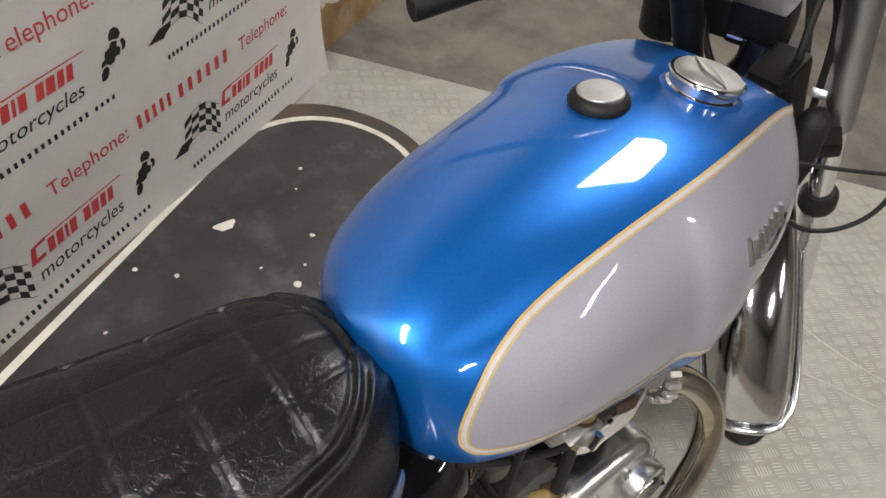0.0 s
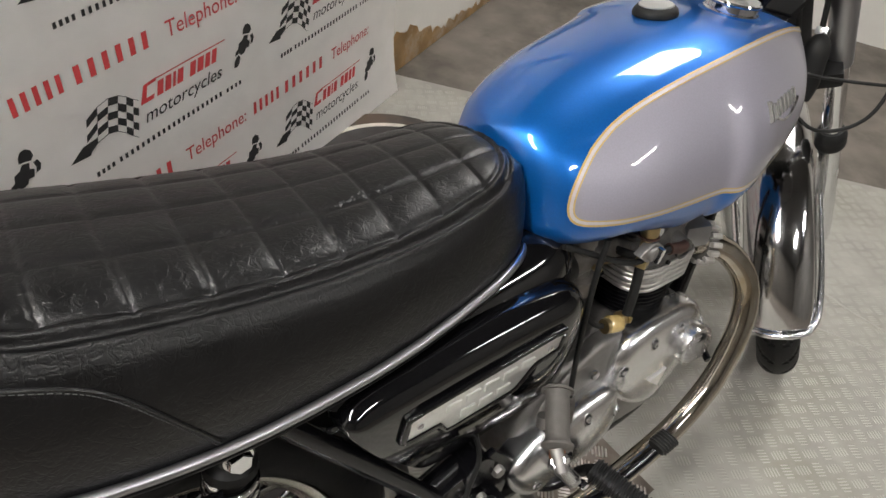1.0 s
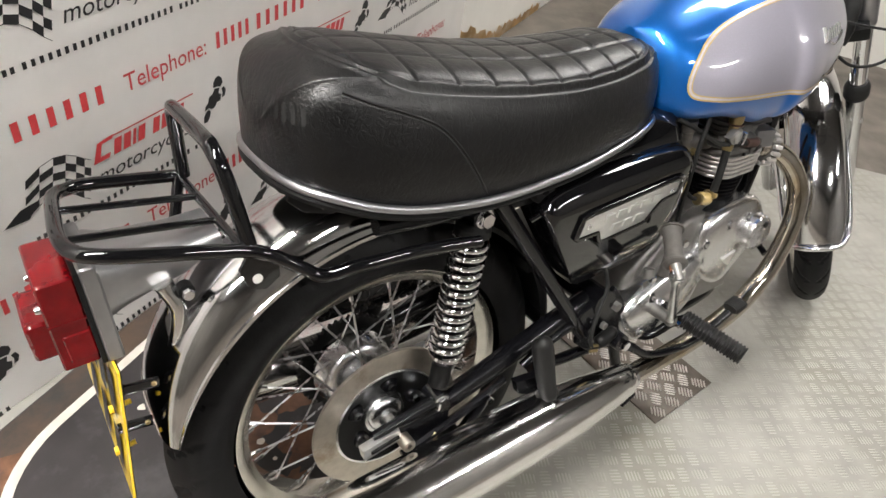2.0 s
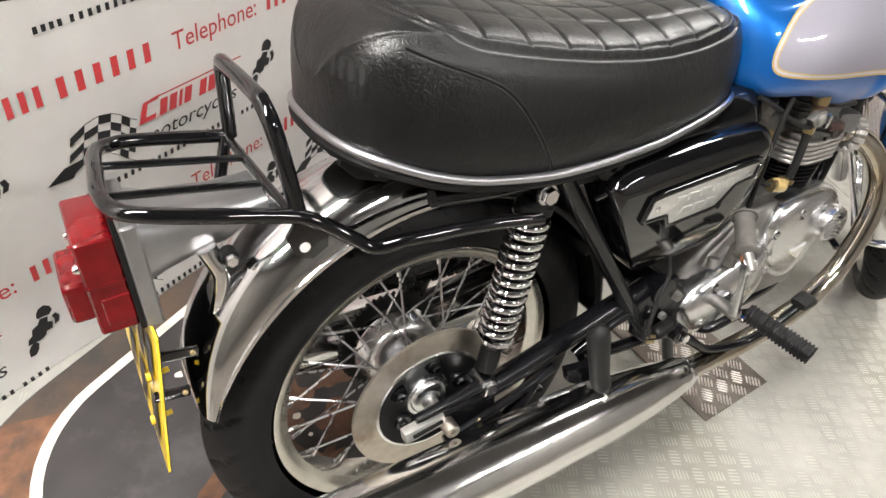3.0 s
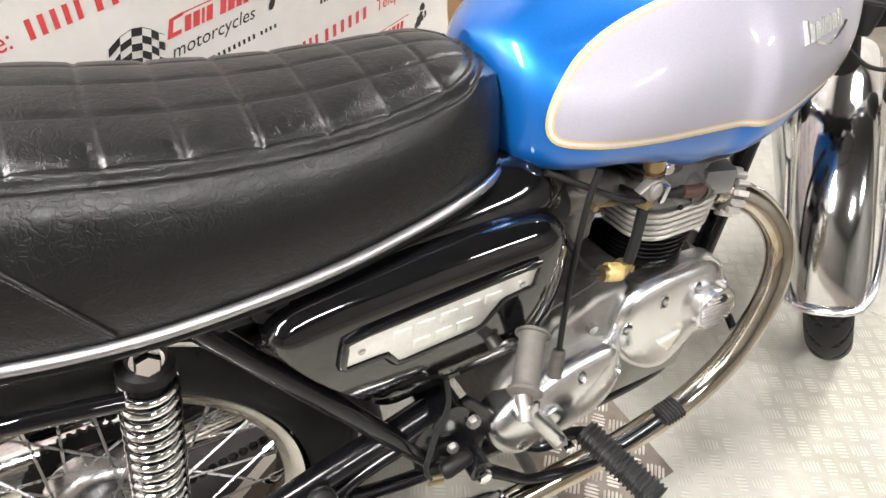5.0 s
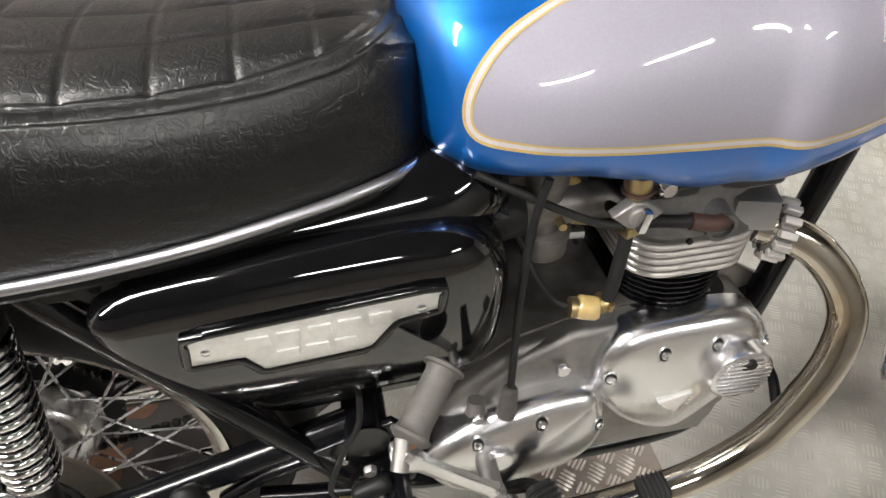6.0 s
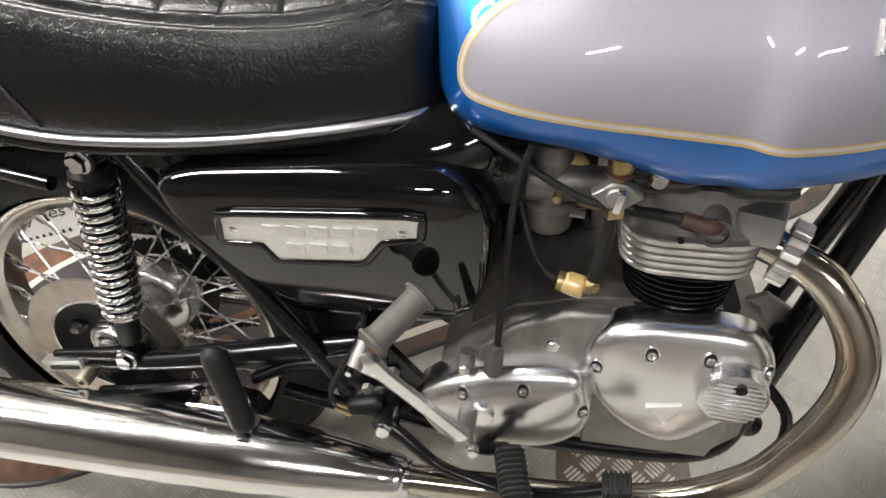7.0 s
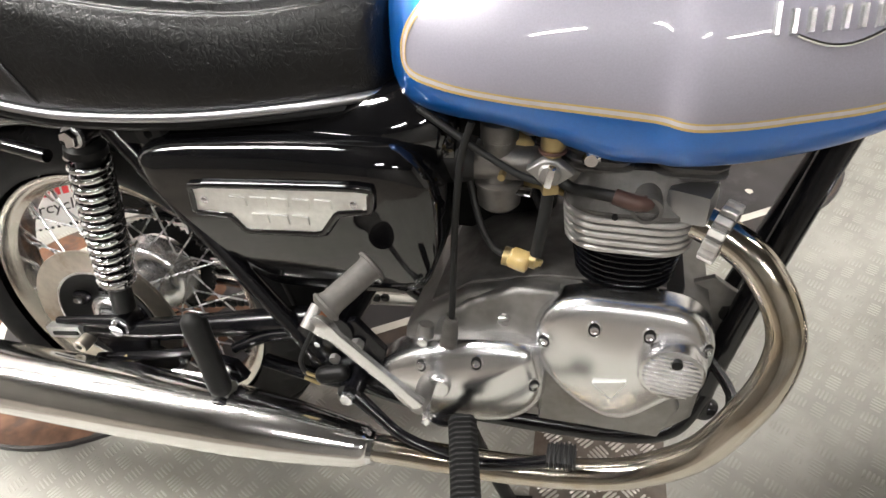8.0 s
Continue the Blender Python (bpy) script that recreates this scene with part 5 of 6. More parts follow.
GC = part("gearbox_cover", plate(gear, -0.09, -0.143, 0.024, 0.008, 4, 9), "alloy", ENG, "polished alloy gearbox cover", smooth=60)
part("inner_cover", plate([(0.545, 0.41), (0.56, 0.45), (0.60, 0.49), (0.66, 0.52), (0.715, 0.525), (0.74, 0.45), (0.70, 0.38), (0.70, 0.31), (0.62, 0.30)], -0.08, -0.106, 0.010, 0.002), "cast", ENG, "matt alloy inner cover")
# A thin dark plate laid over the case's paler top.
part("crankcase_top", plate([(0.546, 0.464), (0.60, 0.504), (0.70, 0.529), (0.84, 0.529), (0.84, 0.518), (0.70, 0.516), (0.60, 0.490), (0.552, 0.452)], 0.118, -0.078, 0.002), "head_alloy", ENG, "thin dark plate over the crankcase top")
part("sump_edge", plate([(0.70, 0.30), (0.86, 0.30), (0.88, 0.36), (0.86, 0.40), (0.70, 0.40)], -0.08, -0.113, 0.008), "cast", ENG)
PC = part("points_cover", lathe([(0.0, -0.158), (0.034, -0.158), (0.0375, -0.156), (0.039, -0.150), (0.039, -0.125), (0.0, -0.125)], (0.853, 0, 0.462), "y", 60), "alloy", TC, "round ribbed alloy points cover")
for k in range(9):
    z = -0.026 + k * 0.0066
    half = math.sqrt(max(0.0, 0.0335 ** 2 - z * z))
    part("rib", block((2 * half, 0.004, 0.0030), (0.853, -0.1590, 0.462 + z), 0.0009, (0, 6, 0)), "alloy", PC)
part("centre_screw", lathe([(0.0, -0.164), (0.006, -0.163), (0.007, -0.160), (0.007, -0.158)], (0.856, 0, 0.485), "y", 16), "dull", PC)
part("patent_plate", plate([(0.766, 0.417), (0.806, 0.427), (0.791, 0.395)], -0.138, -0.1425, 0.0006), "badge", TC, "small triangular plate")


def cover_screw(x, z, parent):
    """A screw in its scooped pocket, whose shade is a black plate on the cover's face."""
    bm = bmesh.new()
    bm.from_mesh(parent.data)
    hit = BVHTree.FromBMesh(bm).ray_cast(Vector((x, -0.4, z)), Vector((0, 1, 0)))
    bm.free()
    y = hit[0].y
    lean = Matrix.Translation(hit[0]) @ hit[1].to_track_quat("-Y", "Z").to_matrix().to_4x4() @ Matrix.Translation(-hit[0])
    pocket = plate([(x - 0.0065, z - 0.011), (x + 0.0065, z - 0.011), (x + 0.0072, z + 0.004), (x + 0.005, z + 0.009), (x - 0.005, z + 0.009), (x - 0.0072, z + 0.004)], y + 0.008, y - 0.0006, 0.0005)
    pocket.transform(lean)
    rim = bmesh.new()
    sweep(rim, [Vector((x + 0.0078 * math.cos(a), y - 0.0002, z - 0.001 + 0.0108 * math.sin(a))) for a in [2 * math.pi * k / 20 for k in range(20)]], 0.0011, 6, True)
    rim.transform(lean)
    head = lathe([(0.0022, -0.0030), (0.0030, -0.0040), (0.0052, -0.0036), (0.0056, -0.002), (0.0056, 0.002)], (x, y, z - 0.001), "y", 16)
    head.transform(lean)
    pk = part("pocket_shade", pocket, "dull", parent, "black plate for the shade in a screw recess")
    part("pocket_rim", rim, "alloy", pk)
    part("screw", head, "chrome", pk)


for x, z in ((0.761, 0.500), (0.824, 0.501), (0.703, 0.468), (0.890, 0.485)):
    cover_screw(x, z, TC)
for x, z in ((0.545, 0.404), (0.620, 0.424), (0.694, 0.396), (0.530, 0.330)):
    cover_screw(x, z, GC)
part("level_plug", lathe([(0.0, -0.156), (0.015, -0.156), (0.017, -0.154), (0.017, -0.148)], (0.569, 0, 0.378), "y", 30), "alloy", GC, "slotted round plug")
bolt((0.650, -0.112, 0.478), 0.009, 0.008, "alloy", ENG)
bolt((0.712, -0.10, 0.493), 0.008, 0.010, "cast", ENG)


def fin_slab(x0, x1, y0, y1, z, t, r, notch=0.0):
    """One cooling fin with rounded corners."""
    pts = []
    for cx, cy, s in ((x1 - r, y1 - r, 0), (x0 + r, y1 - r, 90), (x0 + r, y0 + r, 180), (x1 - r, y0 + r, 270)):
        for k in range(6):
            a = radians(s + 18 * k)
            pts.append((cx + r * math.cos(a), cy + r * math.sin(a)))
    bm = bmesh.new()
    cx, cy = (x0 + x1) / 2, (y0 + y1) / 2
    skin(bm, [[Vector((cx + (x - cx) * f, cy + (y - cy) * f, z + h)) for x, y in pts] for f, h in ((0.985, -t / 2), (1, -t / 4), (1, t / 4), (0.985, t / 2))])
    return bm


BARREL = part("cylinder_barrel", fin_slab(0.752, 0.846, -0.080, 0.080, 0.555, 0.07, 0.03), "dull", ENG, "black finned cylinder barrel")
part("barrel_flange", fin_slab(0.735, 0.862, -0.090, 0.090, 0.522, 0.010, 0.025), "dull", BARREL)
for k in range(7):
    part("fin", fin_slab(0.727 - 0.0014 * k, 0.848 + 0.0012 * k, -0.102 - 0.001 * k, 0.102 + 0.001 * k, 0.5345 + 0.0088 * k, 0.0032, 0.060), "frame", BARREL, "black cooling fin")
# The dark core colours in the shade between the pale fins.
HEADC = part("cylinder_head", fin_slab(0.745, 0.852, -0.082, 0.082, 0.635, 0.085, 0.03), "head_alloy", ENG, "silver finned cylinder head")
for k in range(5):
    part("fin", fin_slab(0.713 - 0.001 * k, 0.857 + 0.001 * k, -0.1135 - 0.0006 * k, 0.1135 + 0.0006 * k, 0.598 + 0.0098 * k, 0.0064, 0.042), "fin", HEADC, "pale alloy cooling fin")
deck = bmesh.new()
skin(deck, [[Vector((cx + (0.075 - r) * sx * f + r * f * math.cos(a), (0.113 - r) * sy * f + r * f * math.sin(a), z)) for sx, sy, a in
             [(sx, sy, radians(s0 + 15 * q)) for sx, sy, s0 in ((1, 1, 0), (-1, 1, 90), (-1, -1, 180), (1, -1, 270)) for q in range(7)]]
            for f, z, r, cx in ((1.0, 0.643, 0.042, 0.786), (1.0, 0.648, 0.042, 0.786), (0.97, 0.652, 0.042, 0.786), (0.86, 0.672, 0.04, 0.788), (0.80, 0.690, 0.04, 0.790))])
part("head_deck", deck, "head_alloy", HEADC, "sooty cast alloy sloping head deck, shade in its colour")
part("plug_recess", tube([(0.800, -0.080, 0.666), (0.800, -0.1125, 0.656)], [0.017, 0.0155], 2, 20), "head_alloy", HEADC, "dark plug recess")
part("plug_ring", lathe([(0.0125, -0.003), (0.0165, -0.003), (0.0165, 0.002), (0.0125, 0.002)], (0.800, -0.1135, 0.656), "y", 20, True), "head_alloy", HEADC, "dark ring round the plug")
part("stud_hole", lathe([(0.0, -0.1165), (0.0035, -0.1165), (0.0035, -0.110), (0.0, -0.110)], (0.768, 0, 0.644), "y", 12), "dull", HEADC)
part("port_boss", block((0.046, 0.045, 0.038), (0.846, -0.090, 0.660), 0.009, (0, 0, -18)), "dull_alloy", HEADC, "raised exhaust port boss")
# Shade under the tank is put into the rocker boxes' dark alloy.
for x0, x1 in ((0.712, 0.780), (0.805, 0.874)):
    part("rocker_box", fin_slab(x0, x1, -0.092, 0.092, 0.700, 0.036, 0.02), "head_alloy", HEADC, "grey rocker box with the tank's shade in its colour")
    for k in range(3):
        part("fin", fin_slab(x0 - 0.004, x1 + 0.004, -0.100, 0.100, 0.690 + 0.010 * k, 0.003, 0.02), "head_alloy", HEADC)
part("spark_plug_cap", tube([(0.800, -0.075, 0.668), (0.800, -0.108, 0.664), (0.790, -0.116, 0.664), (0.765, -0.112, 0.668)], 0.009, 4, 12), "wire_red", HEADC, "dark red plug cap")
part("plug_lead", tube([(0.765, -0.112, 0.668), (0.74, -0.106, 0.668), (0.71, -0.09, 0.666), (0.66, -0.04, 0.69)], 0.0065, 5, 10), "rubber", HEADC, "grey-black plug lead")

# -- seat seams --
welt([(-0.092, 0.895), (-0.062, 0.882), (-0.030, 0.870), (0.010, 0.852), (0.036, 0.831), (0.062, 0.797), (0.084, 0.763), (0.096, 0.742)])

def back_mark(k):
    """A short faded bar printed on the seat's rounded rear corner."""
    a = radians(206 + 5.5 * k)
    d = Vector((math.cos(a), math.sin(a), 0))
    z0 = 0.858
    bm = bmesh.new()
    rows = []
    for z in (z0, z0 + 0.020):
        row = []
        for s in (-0.003, 0.003):
            q = Vector((-0.03, 0, z)) + Vector((-d.y, d.x, 0)) * s
            hit = SEAT_BVH.ray_cast(q + d * 0.5, -d)
            if hit[0] is None:
                return
            row.append(bm.verts.new(hit[0] + d * 0.0006))
        rows.append(row)
    bm.faces.new((rows[0][0], rows[0][1], rows[1][1], rows[1][0]))
    part("faded_bar", bm, "faded", SEAT, "faded grey plain bar")


for k in range(4):
    back_mark(k)

# -- rear rack --
RACK = part("luggage_rack", tube([(0.085, -0.152, 0.676), (0.00, -0.146, 0.686), (-0.085, -0.132, 0.683), (-0.128, -0.120, 0.676), (-0.150, -0.110, 0.688), (-0.185, -0.098, 0.712), (-0.215, -0.088, 0.722), (-0.30, -0.074, 0.736),
                                  (-0.352, -0.064, 0.745), (-0.376, -0.046, 0.748), (-0.383, -0.010, 0.748), (-0.378, 0.060, 0.742), (-0.370, 0.125, 0.733), (-0.352, 0.152, 0.727), (-0.32, 0.160, 0.724), (-0.21, 0.148, 0.716)], 0.0088, 6, 12), "gloss", BIKE, "gloss black tubular luggage rack")
part("backrest_hoop", tube([(-0.203, -0.085, 0.718), (-0.211, -0.078, 0.772), (-0.218, -0.068, 0.815), (-0.221, -0.050, 0.834), (-0.221, -0.025, 0.838), (-0.216, 0.10, 0.828), (-0.213, 0.126, 0.820), (-0.211, 0.138, 0.800), (-0.208, 0.146, 0.716)], 0.0092, 6, 12), "gloss", RACK, "black backrest hoop")
part("cross_bar", tube([(-0.210, -0.083, 0.719), (-0.212, 0.146, 0.714)], 0.006, 2, 10), "gloss", RACK)
for y0, y1 in ((-0.012, 0.002), (0.062, 0.074)):
    part("rack_rod", tube([(-0.211, y1, 0.717), (-0.381, y0, 0.745)], 0.0048, 2, 10), "gloss", RACK)
part("rack_strut", tube([(-0.215, 0.145, 0.715), (-0.245, 0.11, 0.64)], 0.008, 2, 10), "gloss", RACK)
part("rack_tab", plate([(-0.205, 0.712), (-0.168, 0.700), (-0.170, 0.668), (-0.188, 0.656), (-0.208, 0.662), (-0.218, 0.690)], -0.078, -0.084, 0.001), "gloss", RACK, "black bracket tab with a bolt hole")
part("tab_hole", lathe([(0.0, -0.0855), (0.0062, -0.0855), (0.0062, -0.083), (0.0, -0.083)], (-0.198, 0, 0.675), "y", 20), "wall", RACK)
part("seat_bracket", plate([(-0.14, 0.772), (-0.08, 0.756), (-0.06, 0.735), (-0.085, 0.722), (-0.125, 0.735), (-0.145, 0.755)], -0.058, -0.064, 0.001), "dull", BIKE, "black seat bracket")
bolt((-0.10, -0.064, 0.742), 0.007, 0.006, "cast", BIKE)

# -- tail lamp and number plate --
LAMP = part("tail_lamp", block((0.020, 0.116, 0.134), (-0.363, 0.024, 0.651), 0.007, (0, -3, 0), 3), "dull_alloy", BIKE, "alloy tail lamp housing with a red lens")
arm = bmesh.new()
rings = []
for x, yc, zc, hy, hz in ((-0.362, 0.026, 0.672, 0.054, 0.046), (-0.352, 0.026, 0.673, 0.053, 0.044), (-0.335, 0.026, 0.674, 0.050, 0.037), (-0.30, 0.025, 0.679, 0.047, 0.030), (-0.262, 0.024, 0.684, 0.045, 0.023), (-0.215, 0.022, 0.700, 0.042, 0.010)):
    rings.append([Vector((x, yc + hy * math.copysign(abs(math.cos(a)) ** 0.55, math.cos(a)), zc + hz * math.copysign(abs(math.sin(a)) ** 0.55, math.sin(a)))) for a in [2 * math.pi * k / 36 for k in range(36)]])
skin(arm, rings)
part("lamp_arm", arm, "dull_alloy", LAMP, "dull alloy lamp bracket", smooth=50)
part("arm_leg", tube([(-0.292, -0.026, 0.665), (-0.282, -0.034, 0.630), (-0.290, -0.032, 0.590), (-0.300, -0.020, 0.560)], [0.012, 0.010, 0.009, 0.006], 5, 14), "worn_chrome", LAMP, "curved chrome bracket leg")
LENS = part("lens", block((0.040, 0.104, 0.120), (-0.398, 0.022, 0.648), 0.006, (0, -3, 0), 3), "red", LAMP, "red plastic lens")
part("lens_band", block((0.0415, 0.1055, 0.003), (-0.398, 0.022, 0.653), 0.001, (0, -3, 0)), "red", LENS, "moulded ridge")
part("lens_step", block((0.030, 0.108, 0.038), (-0.392, 0.022, 0.618), 0.004, (0, -3, 0), 3), "red", LENS, "moulded lower window")
part("stop_lens", block((0.028, 0.080, 0.052), (-0.426, 0.028, 0.624), 0.009, (0, -3, 0), 3), "red", LENS, "raised red stop lens")
part("lens_gasket", block((0.006, 0.111, 0.128), (-0.3755, 0.023, 0.649), 0.001, (0, -3, 0)), "dull", LENS)
for y in (-0.012, 0.062):
    part("lens_screw", lathe([(0.0, -0.425), (0.004, -0.425), (0.005, -0.422), (0.005, -0.40), (0.0, -0.40)], (0.0, y, 0.668), "x", 14), "chrome", LENS)
bolt((-0.271, -0.045, 0.657), 0.0075, 0.008, "alloy", LAMP)
part("bolt_lug", lathe([(0.0, -0.044), (0.010, -0.044), (0.010, -0.030), (0.0, -0.030)], (-0.271, 0, 0.657), "y", 20), "dull", LAMP)


def number_plate():
    """A thin yellow plate, a little bowed, with plain dark bars."""
    TR, BR, TL, BL = Vector((-0.366, -0.052, 0.580)), Vector((-0.386, -0.056, 0.368)), Vector((-0.370, 0.165, 0.60)), Vector((-0.385, 0.172, 0.425))

    def at(u, v):
        return (TR * (1 - u) + TL * u) * (1 - v) + (BR * (1 - u) + BL * u) * v
    bm = bmesh.new()
    g = [[bm.verts.new(at(i / 8, j / 10)) for i in range(9)] for j in range(11)]
    for j in range(10):
        for i in range(8):
            bm.faces.new((g[j][i], g[j][i + 1], g[j + 1][i + 1], g[j + 1][i]))
    bmesh.ops.recalc_face_normals(bm, faces=bm.faces[:])
    bmesh.ops.solidify(bm, geom=bm.faces[:], thickness=0.003)
    ob = part("number_plate", bm, "yellow", LAMP, "yellow number plate with plain dark bars")
    bm = bmesh.new()
    bm.faces.new([bm.verts.new(at(u, v) + Vector((0.0045, 0, 0))) for u, v in ((0.01, 0.01), (0.99, 0.01), (0.99, 0.99), (0.01, 0.99))])
    bmesh.ops.solidify(bm, geom=bm.faces[:], thickness=0.0015)
    part("plate_back", bm, "dull", ob, "dark backing of the plate")
    for v0, v1, n in ((0.10, 0.42, 4), (0.55, 0.88, 3)):
        for k in range(n):
            u0 = 0.10 + 0.8 * k / n
            bm = bmesh.new()
            for s in (-0.0024,):
                bm.faces.new([bm.verts.new(at(u, v) + Vector((s, 0, 0))) for u, v in ((u0, v0), (u0 + 0.13, v0), (u0 + 0.13, v1), (u0, v1))])
            part("dark_bar", bm, "ink", ob)
    for v in (0.45, 0.80):
        q = at(0.2, v)
        part("plate_bolt", tube([q + Vector((-0.006, 0, 0)), q + Vector((0.020, 0.004, 0))], 0.0035, 2, 8), "yellow", ob)
        part("plate_nut", tube([q + Vector((-0.007, 0, 0)), q + Vector((-0.002, 0, 0))], 0.006, 2, 8), "yellow", ob)


number_plate()
for x, z in ((-0.343, 0.540), (-0.360, 0.482)):
    br = part("plate_bracket", block((0.042, 0.007, 0.013), (x, -0.040, z), 0.002, (0, 8, 0)), "gloss", LAMP, "black plate bracket")
    bolt((x + 0.014, -0.0435, z), 0.0035, 0.003, "brass", br)

# -- footrests, kick-starter, brake pedal --
KICK = bmesh.new()
a, b = Vector((0.556, -0.186, 0.372)), Vector((0.452, -0.232, 0.543))
d = (b - a).normalized()
side = d.cross(Vector((0, 1, 0))).normalized()
flat = side.cross(d)
skin(KICK, [[a + d * L + side * w * s1 + flat * t * s2 for s1, s2 in ((-1, -0.6), (-0.6, -1), (0.6, -1), (1, -0.6), (1, 0.6), (0.6, 1), (-0.6, 1), (-1, 0.6))] for L, w, t in
            ((-0.010, 0.005, 0.006), (-0.005, 0.0105, 0.008), (0.010, 0.0105, 0.008), (0.03, 0.0092, 0.0062), (0.10, 0.0086, 0.006), (0.17, 0.0086, 0.006), (0.188, 0.0125, 0.009), (0.206, 0.0135, 0.010), (0.214, 0.008, 0.007))])
KICK = part("kick_starter", KICK, "alloy", BIKE, "bare metal kick-start lever with worn grey rubber")
part("boss", lathe([(0.0, -0.196), (0.008, -0.196), (0.0115, -0.193), (0.0125, -0.145), (0.0, -0.145)], (0.553, 0, 0.376), "y", 24), "cast", KICK)
bolt((0.566, -0.192, 0.366), 0.007, 0.012, "chrome", KICK)
r0, r1 = Vector((0.458, -0.222, 0.549)), Vector((0.506, -0.166, 0.582))
part("pedal_rubber", tube([r0, r0 + (r1 - r0) * 0.06, r0 + (r1 - r0) * 0.10, r0 + (r1 - r0) * 0.2, r0 + (r1 - r0) * 0.85, r0 + (r1 - r0) * 0.92, r0 + (r1 - r0) * 0.96, r1], [0.014, 0.0205, 0.0205, 0.0155, 0.0155, 0.021, 0.021, 0.015], 3, 20, straight=False), "grey_rubber", KICK, "worn grey pedal rubber")
part("pivot_pin", tube([Vector((0.447, -0.243, 0.538)), Vector((0.455, -0.222, 0.556))], 0.0085, 2, 12), "cast", KICK)
part("rusty_spacer", tube([r0 - (r1 - r0) * 0.12, r0], 0.010, 2, 14), "rust", KICK)


def ribbed_peg(name, p0, p1, w, h, ribs, label):
    """A square-edged rubber with crosswise ribs."""
    d = (p1 - p0).normalized()
    up = (Vector((0, 0, 1)) - d * d.z).normalized()
    sd = d.cross(up)
    L = (p1 - p0).length
    bm = bmesh.new()
    rings = []
    for k in range(ribs * 4 + 1):
        s = k / (ribs * 4)
        g = 0.0 if k % 4 in (1, 2) else 1.0
        f = 1 - 0.16 * (1 - g)
        if k in (0, ribs * 4):
            f = 0.85
        rings.append([p0 + d * L * s + sd * w * f * u + up * h * f * v for u, v in ((-1, -0.6), (-0.6, -1), (0.6, -1), (1, -0.6), (1, 0.6), (0.6, 1), (-0.6, 1), (-1, 0.6))])
    skin(bm, rings)
    return part(name, bm, "rubber", BIKE, label, smooth=30)


FR = ribbed_peg("footrest", Vector((0.608, -0.180, 0.354)), Vector((0.640, -0.302, 0.330)), 0.0185, 0.0160, 18, "black ribbed rubber footrest")
part("footrest_bar", tube([(0.50, -0.115, 0.335), (0.56, -0.14, 0.30), (0.60, -0.165, 0.335), (0.61, -0.185, 0.354)], 0.009, 5, 10), "frame", FR)
PEG = part("pillion_footrest", tube([(0.228, -0.160, 0.452), (0.229, -0.165, 0.447), (0.232, -0.167, 0.43), (0.245, -0.175, 0.36), (0.251, -0.179, 0.335), (0.252, -0.180, 0.325)], [0.008, 0.0165, 0.0185, 0.0165, 0.0165, 0.012], 4, 18), "rubber", BIKE, "black rubber pillion footrest folded up")
part("peg_bracket", plate([(0.20, 0.36), (0.26, 0.35), (0.275, 0.325), (0.25, 0.305), (0.21, 0.33)], -0.135, -0.150, 0.002), "frame", PEG)
bolt((0.256, -0.190, 0.320), 0.010, 0.012, "chrome", PEG)
part("peg_clevis", block((0.022, 0.03, 0.016), (0.253, -0.172, 0.320), 0.003), "cast", PEG)
BP = part("brake_pedal", tube([(0.444, -0.160, 0.352), (0.482, -0.170, 0.325), (0.52, -0.178, 0.298), (0.58, -0.186, 0.285), (0.64, -0.195, 0.290), (0.70, -0.205, 0.322), (0.735, -0.209, 0.345)], [0.011, 0.009, 0.008, 0.008, 0.008, 0.008, 0.008], 6, 12), "frame", BIKE, "black brake pedal with a ribbed pad")
pad = ribbed_peg("pedal_pad", Vector((0.722, -0.210, 0.351)), Vector((0.756, -0.210, 0.356)), 0.017, 0.009, 6, "black ribbed pedal pad")
pad.parent = BP
bolt((0.446, -0.168, 0.351), 0.0105, 0.012, "chrome", BP)
part("pedal_boss", lathe([(0.0, -0.168), (0.017, -0.168), (0.017, -0.12), (0.0, -0.12)], (0.446, 0, 0.351), "y", 20), "frame", BP)

# -- brake light switch and cables by the pivot --
SW = part("brake_switch", tube([(0.395, -0.150, 0.360), (0.402, -0.150, 0.362), (0.432, -0.148, 0.370), (0.440, -0.147, 0.372)], [0.008, 0.0125, 0.0125, 0.008], 3, 16), "dull", BIKE, "black brake light switch with pale terminals")
for dz in (-0.006, 0.006):
    part("terminal", block((0.024, 0.003, 0.006), (0.385, -0.153, 0.356 + dz), 0.001, (0, 20, 0)), "brass", SW, "pale brass terminal")
part("switch_lead", tube([(0.378, -0.152, 0.362), (0.372, -0.150, 0.385), (0.392, -0.140, 0.43), (0.415, -0.13, 0.47), (0.42, -0.10, 0.52)], 0.0035, 5, 8), "rubber", SW)
bolt((0.418, -0.135, 0.385), 0.008, 0.008, "cast", BIKE)
bolt((0.452, -0.128, 0.412), 0.010, 0.010, "cast", BIKE)
bolt((0.391, -0.126, 0.400), 0.005, 0.006, "chrome", BIKE)
part("arm_brace", tube([(0.245, -0.115, 0.35), (0.30, -0.118, 0.385), (0.36, -0.12, 0.405)], 0.009, 3, 10), "frame", SWING)
part("lower_tube", tube([(0.28, -0.10, 0.318), (0.36, -0.105, 0.308), (0.47, -0.11, 0.305)], 0.011, 4, 12), "frame", FRAME)
for dz in (0, 0.010):
    part("silencer_strap", tube([(0.15, -0.150, 0.318 - dz), (0.20, -0.150, 0.318 - dz), (0.262, -0.152, 0.314 - dz)], 0.0035, 3, 8), "alloy", EXH)
bolt((0.159, -0.128, 0.326), 0.008, 0.008, "chrome", BIKE)
